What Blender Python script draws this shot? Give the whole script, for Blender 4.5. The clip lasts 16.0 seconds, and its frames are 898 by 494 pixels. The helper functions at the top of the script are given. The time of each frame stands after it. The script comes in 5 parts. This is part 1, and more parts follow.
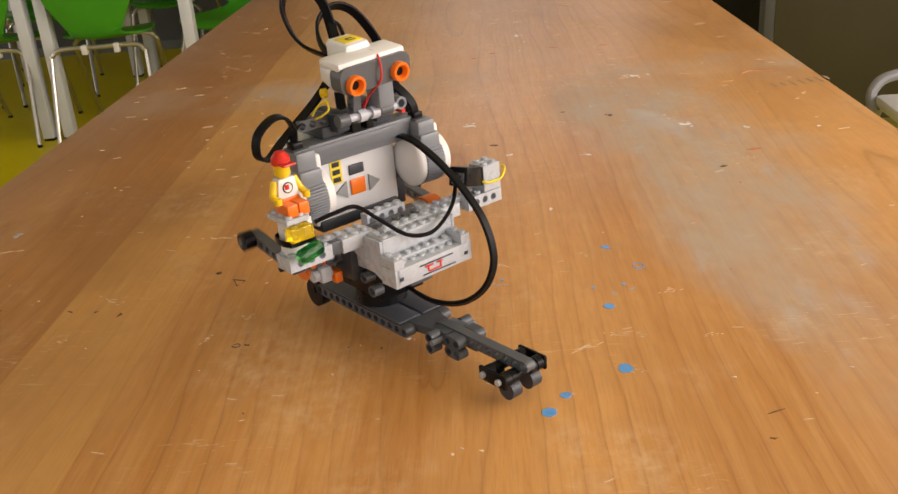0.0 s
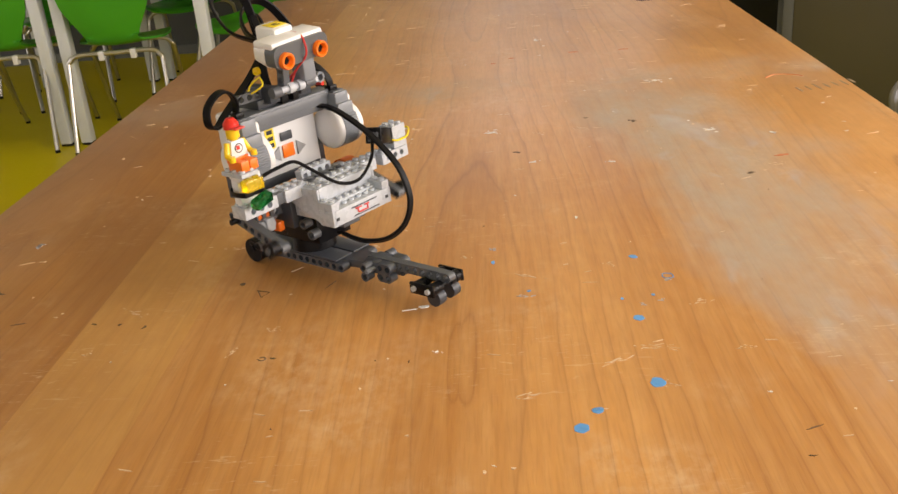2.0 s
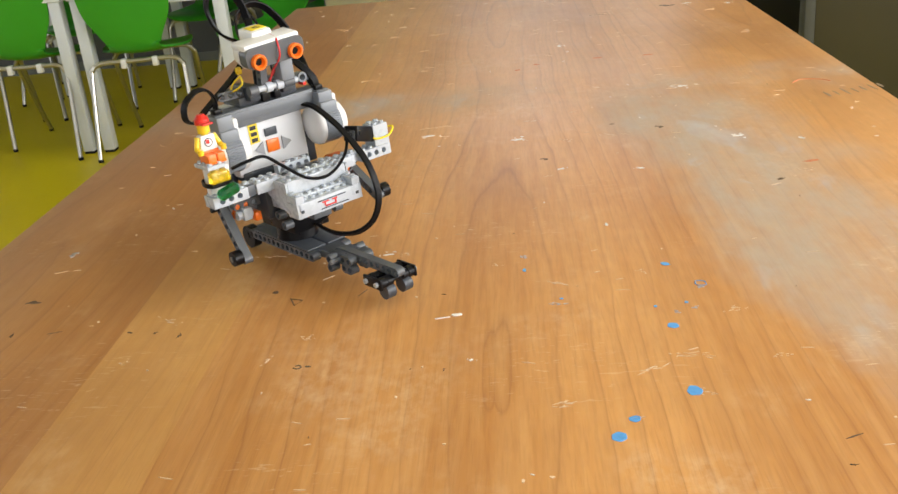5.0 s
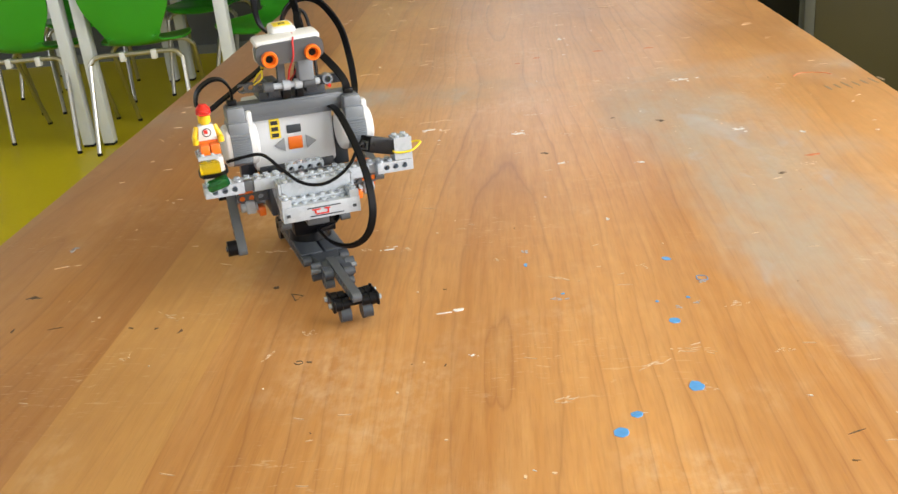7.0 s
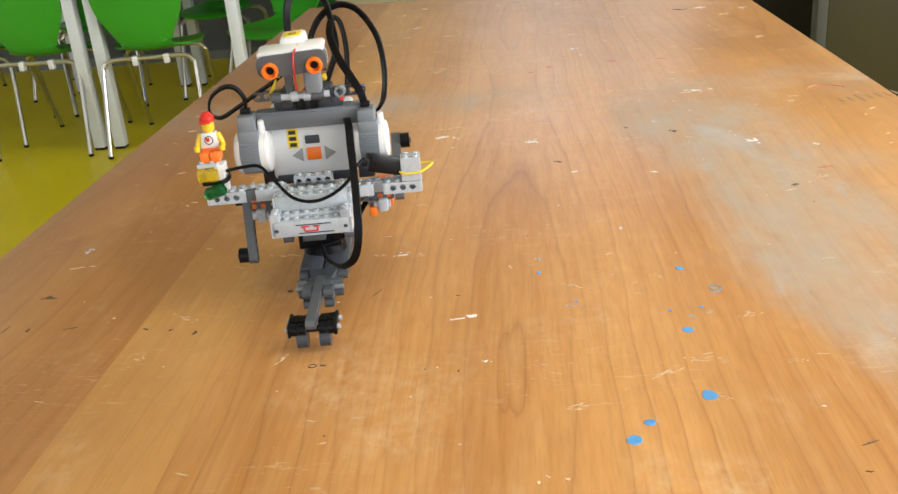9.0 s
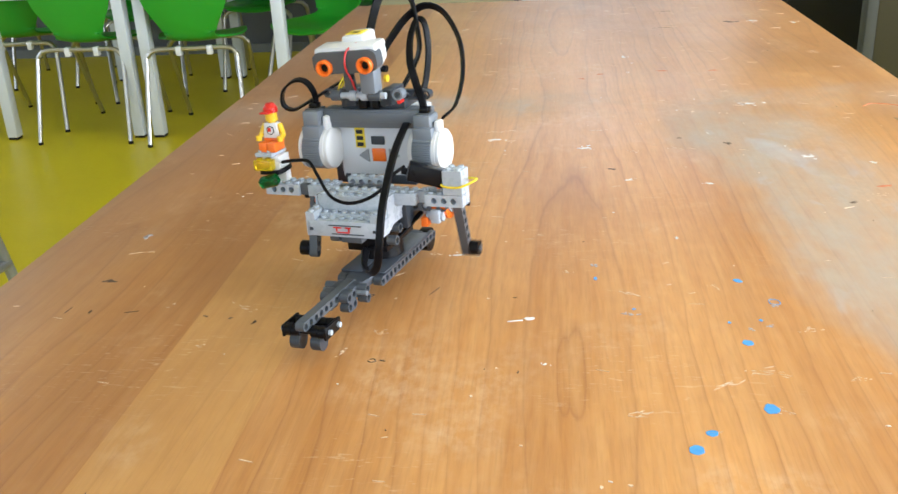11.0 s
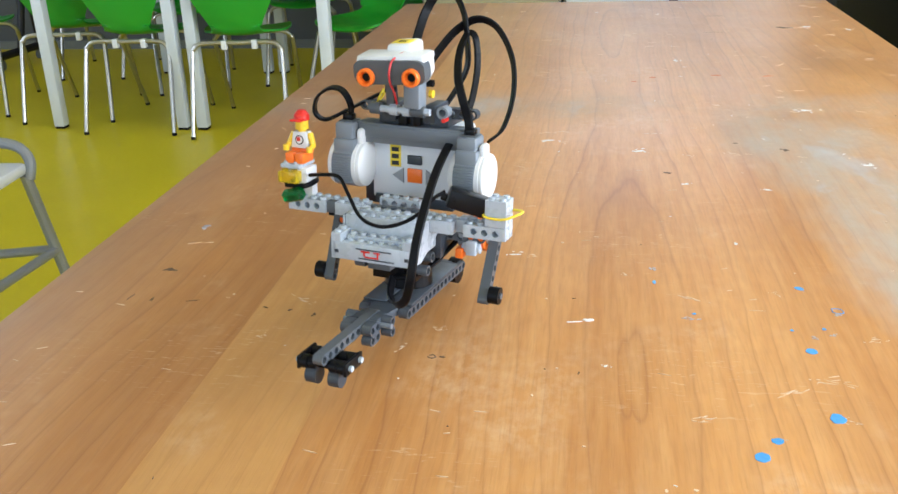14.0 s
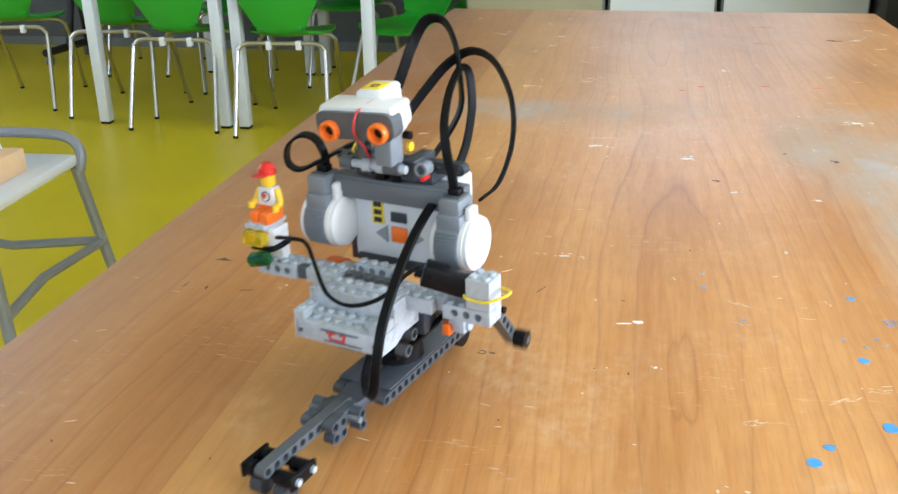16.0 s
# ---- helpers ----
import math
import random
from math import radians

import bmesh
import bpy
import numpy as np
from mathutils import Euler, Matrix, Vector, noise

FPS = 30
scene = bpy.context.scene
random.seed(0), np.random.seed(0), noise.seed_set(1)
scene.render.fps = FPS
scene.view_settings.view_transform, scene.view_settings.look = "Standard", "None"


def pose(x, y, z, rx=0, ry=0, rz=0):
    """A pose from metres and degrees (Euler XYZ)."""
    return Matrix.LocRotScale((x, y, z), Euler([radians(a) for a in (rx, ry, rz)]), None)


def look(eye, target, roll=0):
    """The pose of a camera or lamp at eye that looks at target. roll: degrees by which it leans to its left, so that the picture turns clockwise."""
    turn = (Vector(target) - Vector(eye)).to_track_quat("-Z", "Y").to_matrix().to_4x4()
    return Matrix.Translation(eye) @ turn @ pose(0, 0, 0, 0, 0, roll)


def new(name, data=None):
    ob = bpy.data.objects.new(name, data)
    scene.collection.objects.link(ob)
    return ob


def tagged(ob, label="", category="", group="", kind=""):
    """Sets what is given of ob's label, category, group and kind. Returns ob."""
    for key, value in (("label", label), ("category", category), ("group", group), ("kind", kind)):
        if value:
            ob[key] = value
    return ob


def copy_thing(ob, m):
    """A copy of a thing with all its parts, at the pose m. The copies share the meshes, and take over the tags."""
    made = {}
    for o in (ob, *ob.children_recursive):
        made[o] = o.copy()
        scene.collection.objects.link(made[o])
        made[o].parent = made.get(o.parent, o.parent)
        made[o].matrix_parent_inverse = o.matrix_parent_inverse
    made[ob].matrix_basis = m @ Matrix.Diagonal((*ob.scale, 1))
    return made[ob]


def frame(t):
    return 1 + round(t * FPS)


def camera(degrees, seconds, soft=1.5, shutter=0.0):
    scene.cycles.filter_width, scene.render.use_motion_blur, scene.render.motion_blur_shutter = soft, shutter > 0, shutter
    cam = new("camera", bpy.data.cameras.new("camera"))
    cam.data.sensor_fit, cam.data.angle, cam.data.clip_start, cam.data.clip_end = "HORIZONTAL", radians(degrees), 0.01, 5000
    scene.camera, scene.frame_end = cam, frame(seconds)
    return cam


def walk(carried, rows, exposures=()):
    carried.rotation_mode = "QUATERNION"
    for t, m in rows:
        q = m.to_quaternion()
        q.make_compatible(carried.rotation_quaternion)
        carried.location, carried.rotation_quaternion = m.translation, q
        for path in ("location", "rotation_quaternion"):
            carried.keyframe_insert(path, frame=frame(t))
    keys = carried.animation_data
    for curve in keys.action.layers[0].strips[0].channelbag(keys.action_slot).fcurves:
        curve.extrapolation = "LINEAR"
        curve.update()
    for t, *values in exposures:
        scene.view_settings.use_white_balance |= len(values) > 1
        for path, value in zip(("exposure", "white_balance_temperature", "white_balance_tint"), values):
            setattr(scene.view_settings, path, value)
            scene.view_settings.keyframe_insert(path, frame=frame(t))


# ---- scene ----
# camera
cam = camera(50.9, 16.0, soft=1.5, shutter=0.4)
PATH = [
    (0, (0.0478, -0.0408, 1.2011), (-0.0652, 2.0935, 0.2738), -4.3),
    (0.5, (0.0454, -0.0373, 1.2000), (-0.0769, 2.0970, 0.2738), -4.5),
    (1, (0.0408, -0.0338, 1.2023), (-0.0967, 2.1028, 0.2831), -4.8),
    (1.5, (0.0396, -0.0315, 1.2023), (-0.1037, 2.1028, 0.2796), -5.0),
    (2, (0.0384, -0.0303, 1.2046), (-0.1095, 2.1052, 0.2843), -4.9),
    (2.5, (0.0326, -0.0326, 1.2081), (-0.1398, 2.1063, 0.3017), -5.3),
    (3, (0.0291, -0.0315, 1.2093), (-0.1584, 2.1075, 0.3041), -5.6),
    (3.5, (0.0280, -0.0315, 1.2093), (-0.1596, 2.1063, 0.3006), -5.4),
    (4, (0.0280, -0.0315, 1.2081), (-0.1596, 2.1075, 0.3017), -5.5),
    (6.5, (0.0256, -0.0326, 1.2104), (-0.1678, 2.1040, 0.3029), -5.5),
    (7, (0.0256, -0.0303, 1.2104), (-0.1643, 2.1005, 0.2878), -5.6),
    (7.5, (0.0221, -0.0326, 1.2128), (-0.1782, 2.1052, 0.3087), -5.1),
    (8, (0.0198, -0.0315, 1.2116), (-0.1782, 2.1075, 0.3111), -4.9),
    (8.5, (0.0210, -0.0326, 1.2104), (-0.1817, 2.1063, 0.3076), -5.0),
    (11, (-0.0070, -0.0408, 1.2128), (-0.2761, 2.0935, 0.3192), -2.9),
    (11.5, (-0.0198, -0.0431, 1.2139), (-0.3099, 2.1005, 0.3483), -1.8),
    (12, (-0.0245, -0.0443, 1.2151), (-0.3378, 2.0935, 0.3437), -1.5),
    (12.5, (-0.0233, -0.0443, 1.2139), (-0.3483, 2.0935, 0.3483), -1.6),
    (13, (-0.0280, -0.0443, 1.2128), (-0.3588, 2.0877, 0.3320), -1.5),
    (13.5, (-0.0291, -0.0443, 1.2128), (-0.3693, 2.0854, 0.3297), -1.7),
    (14, (-0.0291, -0.0454, 1.2128), (-0.3775, 2.0795, 0.3215), -2.0),
    (14.5, (-0.0373, -0.0501, 1.2151), (-0.4089, 2.0714, 0.3250), -1.5),
    (15, (-0.0408, -0.0548, 1.2151), (-0.4404, 2.0621, 0.3239), -1.3),
    (15.5, (-0.0431, -0.0571, 1.2128), (-0.4578, 2.0586, 0.3285), -1.2),
    (16, (-0.0431, -0.0583, 1.2093), (-0.4707, 2.0586, 0.3355), -0.9),
]
walk(cam, [(t, look(eye, target, roll)) for t, eye, target, roll in PATH],
     exposures=[(0.0, -0.78, 7450, 21), (2.0, -0.60, 7450, 19), (3.5, -0.58, 6750, 13), (4.2, -0.48, 6600, 12), (6.5, -0.25, 6400, 11), (8.7, -0.24, 6350, 11), (11.0, -0.02, 5600, 8), (16.0, -0.03, 5450, 8)])

# world and light
TOP = 0.874
world = bpy.data.worlds.new("world")
scene.world = world
world.use_nodes = True
sky = world.node_tree.nodes.new("ShaderNodeTexSky")
sky.sky_type, sky.sun_disc = "NISHITA", False
sky.sun_elevation, sky.sun_rotation = radians(40), radians(150)
world.node_tree.links.new(sky.outputs[0], world.node_tree.nodes["Background"].inputs[0])
world.node_tree.nodes["Background"].inputs[1].default_value = 0.12


def window_or_fill_light(name, m, w, h, power, colour):
    data = bpy.data.lights.new(name, "AREA")
    data.shape, data.size, data.size_y, data.energy, data.color = "RECTANGLE", w, h, power, colour
    ob = new(name, data)
    ob.matrix_world = m
    return ob


# daylight through the window bands, plus one fill lamp on the west
window_or_fill_light("window_or_fill_light", look((3.12, 0.2, 1.75), (0, 0.9, 0.9)), 4.4, 1.7, 275, (1.0, 0.98, 0.95))
window_or_fill_light("window_or_fill_light", look((-1.2, -2.92, 1.8), (-0.6, 1.5, 0.8)), 5.0, 1.7, 40, (0.95, 0.98, 1.0))
# unseen fill lamp, added to brighten the floor and chairs
window_or_fill_light("window_or_fill_light", look((-4.92, 2.6, 1.9), (-1.5, 3.6, 0.4)), 4.4, 1.6, 54, (0.96, 0.98, 1.0))
window_or_fill_light("window_or_fill_light", look((1.0, 6.32, 2.0), (0.4, 1.0, 0.6)), 4.0, 1.3, 22, (0.96, 0.98, 1.0))


# materials
def material(name, colour, rough=0.5, metal=0.0, vary=0.12, scale=30.0, bump=0.0, bump_scale=200.0, coat=0.0, trans=0.0, spec=0.5):
    m = bpy.data.materials.new(name)
    m.use_nodes = True
    nt = m.node_tree
    b = nt.nodes["Principled BSDF"]
    b.inputs["Metallic"].default_value = metal
    b.inputs["Specular IOR Level"].default_value = spec
    b.inputs["Coat Weight"].default_value = coat
    b.inputs["Transmission Weight"].default_value = trans
    tc = nt.nodes.new("ShaderNodeTexCoord")
    n1 = nt.nodes.new("ShaderNodeTexNoise")
    n1.inputs["Scale"].default_value, n1.inputs["Detail"].default_value = scale, 5
    nt.links.new(tc.outputs["Object"], n1.inputs["Vector"])
    mix = nt.nodes.new("ShaderNodeMix")
    mix.data_type = "RGBA"
    mix.inputs[6].default_value = (*[c * (1 - vary) for c in colour], 1)
    mix.inputs[7].default_value = (*[min(1, c * (1 + vary)) for c in colour], 1)
    nt.links.new(n1.outputs["Fac"], mix.inputs[0])
    nt.links.new(mix.outputs[2], b.inputs["Base Color"])
    r = nt.nodes.new("ShaderNodeMapRange")
    r.inputs[3].default_value, r.inputs[4].default_value = max(0.02, rough - 0.08), min(1, rough + 0.08)
    n2 = nt.nodes.new("ShaderNodeTexNoise")
    n2.inputs["Scale"].default_value, n2.inputs["Detail"].default_value = bump_scale, 3
    nt.links.new(tc.outputs["Object"], n2.inputs["Vector"])
    nt.links.new(n2.outputs["Fac"], r.inputs[0])
    nt.links.new(r.outputs[0], b.inputs["Roughness"])
    if bump:
        bp = nt.nodes.new("ShaderNodeBump")
        bp.inputs["Strength"].default_value, bp.inputs["Distance"].default_value = bump, 0.001
        nt.links.new(n2.outputs["Fac"], bp.inputs["Height"])
        nt.links.new(bp.outputs[0], b.inputs["Normal"])
    return m


def wood_top():
    m = bpy.data.materials.new("worn veneer")
    m.use_nodes = True
    nt = m.node_tree
    L, N = nt.links, nt.nodes
    b = N["Principled BSDF"]

    def node(kind, **sockets):
        n = N.new(kind)
        for k, v in sockets.items():
            n.inputs[k].default_value = v
        return n

    def math_(op, a, c=None, clamp=False):
        n = N.new("ShaderNodeMath")
        n.operation, n.use_clamp = op, clamp
        for i, v in enumerate((a, c)):
            if v is None:
                continue
            if isinstance(v, (int, float)):
                n.inputs[i].default_value = v
            else:
                L.new(v, n.inputs[i])
        return n.outputs[0]

    def ramp(fac, *stops):
        n = N.new("ShaderNodeValToRGB")
        while len(n.color_ramp.elements) < len(stops):
            n.color_ramp.elements.new(0.5)
        for e, (p, c) in zip(n.color_ramp.elements, stops):
            e.position, e.color = p, (*((c, c, c) if isinstance(c, float) else c), 1)
        L.new(fac, n.inputs[0])
        return n.outputs[0]

    def blend(fac, a, c, kind="MIX"):
        n = N.new("ShaderNodeMix")
        n.data_type, n.blend_type = "RGBA", kind
        for i, v in ((0, fac), (6, a), (7, c)):
            if isinstance(v, (int, float)):
                n.inputs[i].default_value = v
            elif isinstance(v, tuple):
                n.inputs[i].default_value = (*v, 1)
            else:
                L.new(v, n.inputs[i])
        return n.outputs[2]

    geo = N.new("ShaderNodeNewGeometry")
    sep = N.new("ShaderNodeSeparateXYZ")
    L.new(geo.outputs["Position"], sep.inputs[0])
    px, py = sep.outputs[0], sep.outputs[1]

    def coords(sx, sy, off=0.0):
        n = N.new("ShaderNodeMapping")
        n.inputs["Scale"].default_value = (sx, sy, 1)
        n.inputs["Location"].default_value = (off, off * 0.7, 0)
        L.new(geo.outputs["Position"], n.inputs["Vector"])
        return n.outputs[0]

    def noise_(vec, scale, detail=3.0, rough=0.5, warp=0.0):
        n = node("ShaderNodeTexNoise", Scale=scale, Detail=detail, Roughness=rough, Distortion=warp)
        L.new(vec, n.inputs["Vector"])
        return n.outputs["Fac"]

    # growth rings: long nested ovals about the middle of each veneer leaf, bent by noise
    d = None
    for c in (-0.445, 0.0, 0.445):
        a = math_("ABSOLUTE", math_("SUBTRACT", px, c))
        d = a if d is None else math_("MINIMUM", d, a)
    d = math_("MULTIPLY", math_("ADD", d, math_("MULTIPLY", math_("SUBTRACT", noise_(coords(4, 1.6, 1.3), 1.0, 1.0), 0.5), 0.055)), 10.0)
    swell = math_("MULTIPLY", math_("SINE", math_("MULTIPLY", math_("SUBTRACT", py, 0.53), 2.3)), 0.52)
    arch = math_("SQRT", math_("ADD", math_("MULTIPLY", d, d), math_("MULTIPLY", swell, swell)))
    arch = math_("ADD", arch, math_("MULTIPLY", noise_(coords(5, 1.1, 6.3), 1.0, 2.0), 0.5))
    arch = math_("ADD", arch, math_("MULTIPLY", noise_(coords(26, 6, 2.0), 1.0, 3.0), 0.13))
    arch = math_("ADD", arch, math_("MULTIPLY", math_("SINE", math_("MULTIPLY", arch, 4.7)), 0.06))
    late = ramp(math_("FRACT", math_("MULTIPLY", arch, 4.4)), (0.0, 0.0), (0.50, 0.05), (0.78, 0.22), (0.87, 0.50), (0.905, 1.0), (0.94, 0.20), (1.0, 0.0))
    fine = ramp(math_("FRACT", math_("MULTIPLY", arch, 13.1)), (0.0, 0.0), (0.5, 0.25), (0.8, 1.0), (0.9, 0.3), (1.0, 0.0))
    fade = ramp(noise_(coords(7, 2.0, 4.1), 1.0, 3.0), (0.34, 0.25), (0.60, 1.0))
    fade2 = ramp(noise_(coords(9, 2.5, 9.4), 1.0, 3.0), (0.42, 0.0), (0.66, 1.0))
    ring = math_("MULTIPLY", late, fade)
    pores = ramp(noise_(coords(420, 30), 1.0, 2.0), (0.45, 0.0), (0.75, 1.0))
    fibre = noise_(coords(110, 7, 5.0), 1.0, 4.0, 0.6)
    flow = noise_(coords(9, 0.8, 3.0), 1.0, 4.0)
    base = blend(ramp(flow, (0.25, 0.0), (0.75, 1.0)), (0.45, 0.186, 0.045), (0.70, 0.352, 0.112))
    base = blend(ramp(fibre, (0.35, 0.0), (0.7, 0.34)), base, (0.76, 0.46, 0.20))
    base = blend(math_("MULTIPLY", ring, 0.54), base, (0.27, 0.092, 0.022))
    base = blend(math_("MULTIPLY", math_("MULTIPLY", fine, fade2), 0.20), base, (0.27, 0.105, 0.030))
    base = blend(math_("MULTIPLY", pores, 0.18), base, (0.22, 0.085, 0.03))
    # veneer leaves of slightly different tone, meeting along the length
    strip = math_("MULTIPLY", math_("GREATER_THAN", px, -0.300), math_("LESS_THAN", px, -0.211))
    base = blend(math_("MULTIPLY", strip, 0.40), base, (0.69, 0.40, 0.125))
    outer = math_("MULTIPLY", math_("LESS_THAN", px, -0.300), 0.32)
    base = blend(outer, base, (0.33, 0.14, 0.04))
    base = blend(math_("MULTIPLY", math_("GREATER_THAN", px, 0.2375), 0.2), base, (0.70, 0.40, 0.17))
    # dark grubby patches near the left and the middle
    grub = ramp(noise_(coords(3.4, 2.2, 8.0), 1.0, 4.0), (0.48, 0.0), (0.75, 1.0))
    base = blend(math_("MULTIPLY", grub, 0.36), base, (0.25, 0.105, 0.035))
    # a broad darker brown patch on the left half
    sx = math_("MULTIPLY", math_("ADD", px, 0.27), 4.0)
    sy = math_("MULTIPLY", math_("SUBTRACT", py, 0.86), 2.8)
    spread = math_("ADD", math_("SQRT", math_("ADD", math_("MULTIPLY", sx, sx), math_("MULTIPLY", sy, sy))), math_("MULTIPLY", noise_(coords(9, 6, 3.7), 1.0, 4.0, 0.6), 0.8))
    brown_patch = ramp(spread, (0.35, 1.0), (1.0, 0.0))
    base = blend(math_("MULTIPLY", brown_patch, 0.75), base, (0.24, 0.105, 0.035))
    # pale grey worn lacquer in a band along the right side and across the middle
    edge = noise_(coords(5, 3.5, 5.5), 1.0, 5.0, 0.6)
    off = math_("SUBTRACT", edge, 0.5)
    left = math_("ADD", math_("SUBTRACT", px, 0.285), math_("MULTIPLY", py, 0.150))
    left = math_("MULTIPLY", math_("ADD", left, math_("MULTIPLY", off, 0.16)), 16.0, True)
    right = math_("SUBTRACT", 0.41, px)
    right = math_("MULTIPLY", math_("ADD", right, math_("MULTIPLY", off, 0.35)), 6.0, True)
    side = math_("MULTIPLY", left, right)
    yfade = ramp(math_("MULTIPLY", py, 0.5), (0.18, 0.25), (0.27, 0.8), (0.58, 1.0), (0.66, 0.15), (1.0, 0.05))
    band = math_("SUBTRACT", 1.0, math_("MULTIPLY", math_("ABSOLUTE", math_("SUBTRACT", py, 1.30)), 9.0), True)
    band = math_("MULTIPLY", band, ramp(edge, (0.35, 0.0), (0.6, 1.0)))
    worn = math_("MAXIMUM", math_("MULTIPLY", side, yfade), math_("MULTIPLY", band, 0.85))
    worn = math_("MULTIPLY", worn, ramp(noise_(coords(9, 5, 7.7), 1.0, 5.0, 0.65), (0.3, 0.5), (0.6, 1.0)))
    worn = math_("MULTIPLY", worn, 1.5, True)
    base = blend(math_("MULTIPLY", worn, ramp(noise_(coords(26, 9, 2.9), 1.0, 4.0, 0.65), (0.35, 0.50), (0.65, 0.86))), base, (0.44, 0.385, 0.315))
    # pinkish worn strip along the left edge, partly sheen put into the colour
    rim = math_("SUBTRACT", 1.0, math_("MULTIPLY", math_("ABSOLUTE", math_("ADD", px, 0.50)), 8.0), True)
    rim = math_("MULTIPLY", rim, ramp(edge, (0.3, 0.3), (0.6, 1.0)))
    base = blend(math_("MULTIPLY", rim, 0.6), base, (0.42, 0.29, 0.22))
    blue = ramp(noise_(coords(16, 7, 9.0), 1.0, 3.0, 0.6, 0.6), (0.56, 0.0), (0.68, 1.0))
    base = blend(math_("MULTIPLY", math_("MULTIPLY", blue, worn), 0.5), base, (0.45, 0.47, 0.50))
    # hazy rubbed patches
    haze = ramp(noise_(coords(8, 6, 6.1), 1.0, 4.0, 0.6), (0.52, 0.0), (0.72, 1.0))
    haze = math_("MULTIPLY", haze, ramp(noise_(coords(90, 60, 1.1), 1.0, 3.0, 0.7), (0.4, 0.0), (0.7, 1.0)))
    base = blend(math_("MULTIPLY", haze, 0.55), base, (0.74, 0.53, 0.33))
    # fine pale scuffs
    scuff = ramp(noise_(coords(60, 300, 3.3), 1.0, 2.0, 0.5, 1.5), (0.62, 0.0), (0.72, 1.0))
    scuff = math_("MULTIPLY", scuff, ramp(noise_(coords(6, 6, 2.2), 1.0, 2.0), (0.5, 0.0), (0.7, 1.0)))
    base = blend(math_("MULTIPLY", scuff, 0.5), base, (0.78, 0.62, 0.44))
    # fine mottling of the lacquer
    mott = ramp(noise_(coords(70, 38, 4.4), 1.0, 3.0, 0.6), (0.35, 0.0), (0.68, 1.0))
    base = blend(math_("MULTIPLY", mott, 0.13), base, (0.33, 0.14, 0.045))
    L.new(base, b.inputs["Base Color"])
    rough = math_("ADD", 0.25, math_("MULTIPLY", worn, 0.18))
    rough = math_("ADD", rough, math_("MULTIPLY", noise_(coords(14, 8), 1.0, 4.0), 0.16))
    L.new(rough, b.inputs["Roughness"])
    b.inputs["Specular IOR Level"].default_value = 0.38
    bp = node("ShaderNodeBump", Strength=0.25, Distance=0.0006)
    L.new(math_("ADD", math_("MULTIPLY", pores, 0.3), math_("MULTIPLY", noise_(coords(25, 8), 1.0, 3.0), 1.5)), bp.inputs["Height"])
    L.new(bp.outputs[0], b.inputs["Normal"])
    return m


VENEER = wood_top()
EDGE = material("table edge", (0.30, 0.15, 0.06), 0.5, vary=0.3, scale=12, bump=0.2)
DARKWOOD = material("dark underframe", (0.06, 0.045, 0.035), 0.6, vary=0.3)
FLOOR = material("yellow linoleum", (0.57, 0.455, 0.004), 0.34, spec=0.2, vary=0.10, scale=2.5, bump=0.06, bump_scale=60)
WALL = material("grey wall paint", (0.105, 0.11, 0.118), 0.8, vary=0.06, scale=4, bump=0.15, bump_scale=120)
WHITE = material("white paint", (0.78, 0.78, 0.77), 0.6, vary=0.04, scale=4, bump=0.1)
CREAM = material("khaki laminate", (0.36, 0.33, 0.21), 0.45, vary=0.08, scale=5)
CABINET = material("pale laminate", (0.70, 0.73, 0.76), 0.4, vary=0.05, scale=5)
OLIVE = material("dark olive paint", (0.030, 0.025, 0.009), 0.55, vary=0.25, scale=3)
BLACKISH = material("black paint", (0.010, 0.010, 0.011), 0.5, vary=0.3, scale=10)
GREYTRIM = material("grey trim", (0.17, 0.18, 0.18), 0.5, vary=0.1)
DARKTRIM = material("dark grey trim", (0.045, 0.048, 0.045), 0.5, vary=0.1)
GREEN = material("green lacquered shell", (0.035, 0.30, 0.018), 0.32, vary=0.08, scale=6, bump=0.05)
CHROME = material("brushed steel tube", (0.52, 0.50, 0.46), 0.30, 1.0, vary=0.05, scale=40)
TABLELEG = material("light grey steel", (0.62, 0.65, 0.68), 0.35, 0.1, vary=0.06, scale=15)
STOOLGREY = material("grey stool tube", (0.24, 0.25, 0.27), 0.42, 0.2, vary=0.08)
STOOLWHITE = material("pale stool seat", (0.62, 0.64, 0.68), 0.35, vary=0.05, scale=8)
RUBBER = material("black rubber", (0.010, 0.010, 0.011), 0.55, vary=0.2, spec=0.2)
PLASTICWHITE = material("white plastic", (0.72, 0.72, 0.72), 0.35, vary=0.03, scale=40)
LIGHTGREY = material("light grey plastic brick", (0.43, 0.47, 0.52), 0.28, vary=0.05, scale=60)
SHELLGREY = material("pale grey plastic", (0.66, 0.68, 0.71), 0.32, vary=0.04, scale=40)
MOTORGREY = material("motor grey plastic", (0.185, 0.205, 0.232), 0.36, spec=0.4, vary=0.05, scale=60)
DARKGREY = material("dark grey plastic", (0.042, 0.049, 0.060), 0.36, spec=0.35, vary=0.08, scale=60)
BEAMGREY = material("blue-grey plastic", (0.125, 0.138, 0.155), 0.34, spec=0.4, vary=0.06, scale=60)
FOOTGREY = material("slate grey plastic", (0.068, 0.077, 0.091), 0.36, spec=0.4, vary=0.08, scale=60)
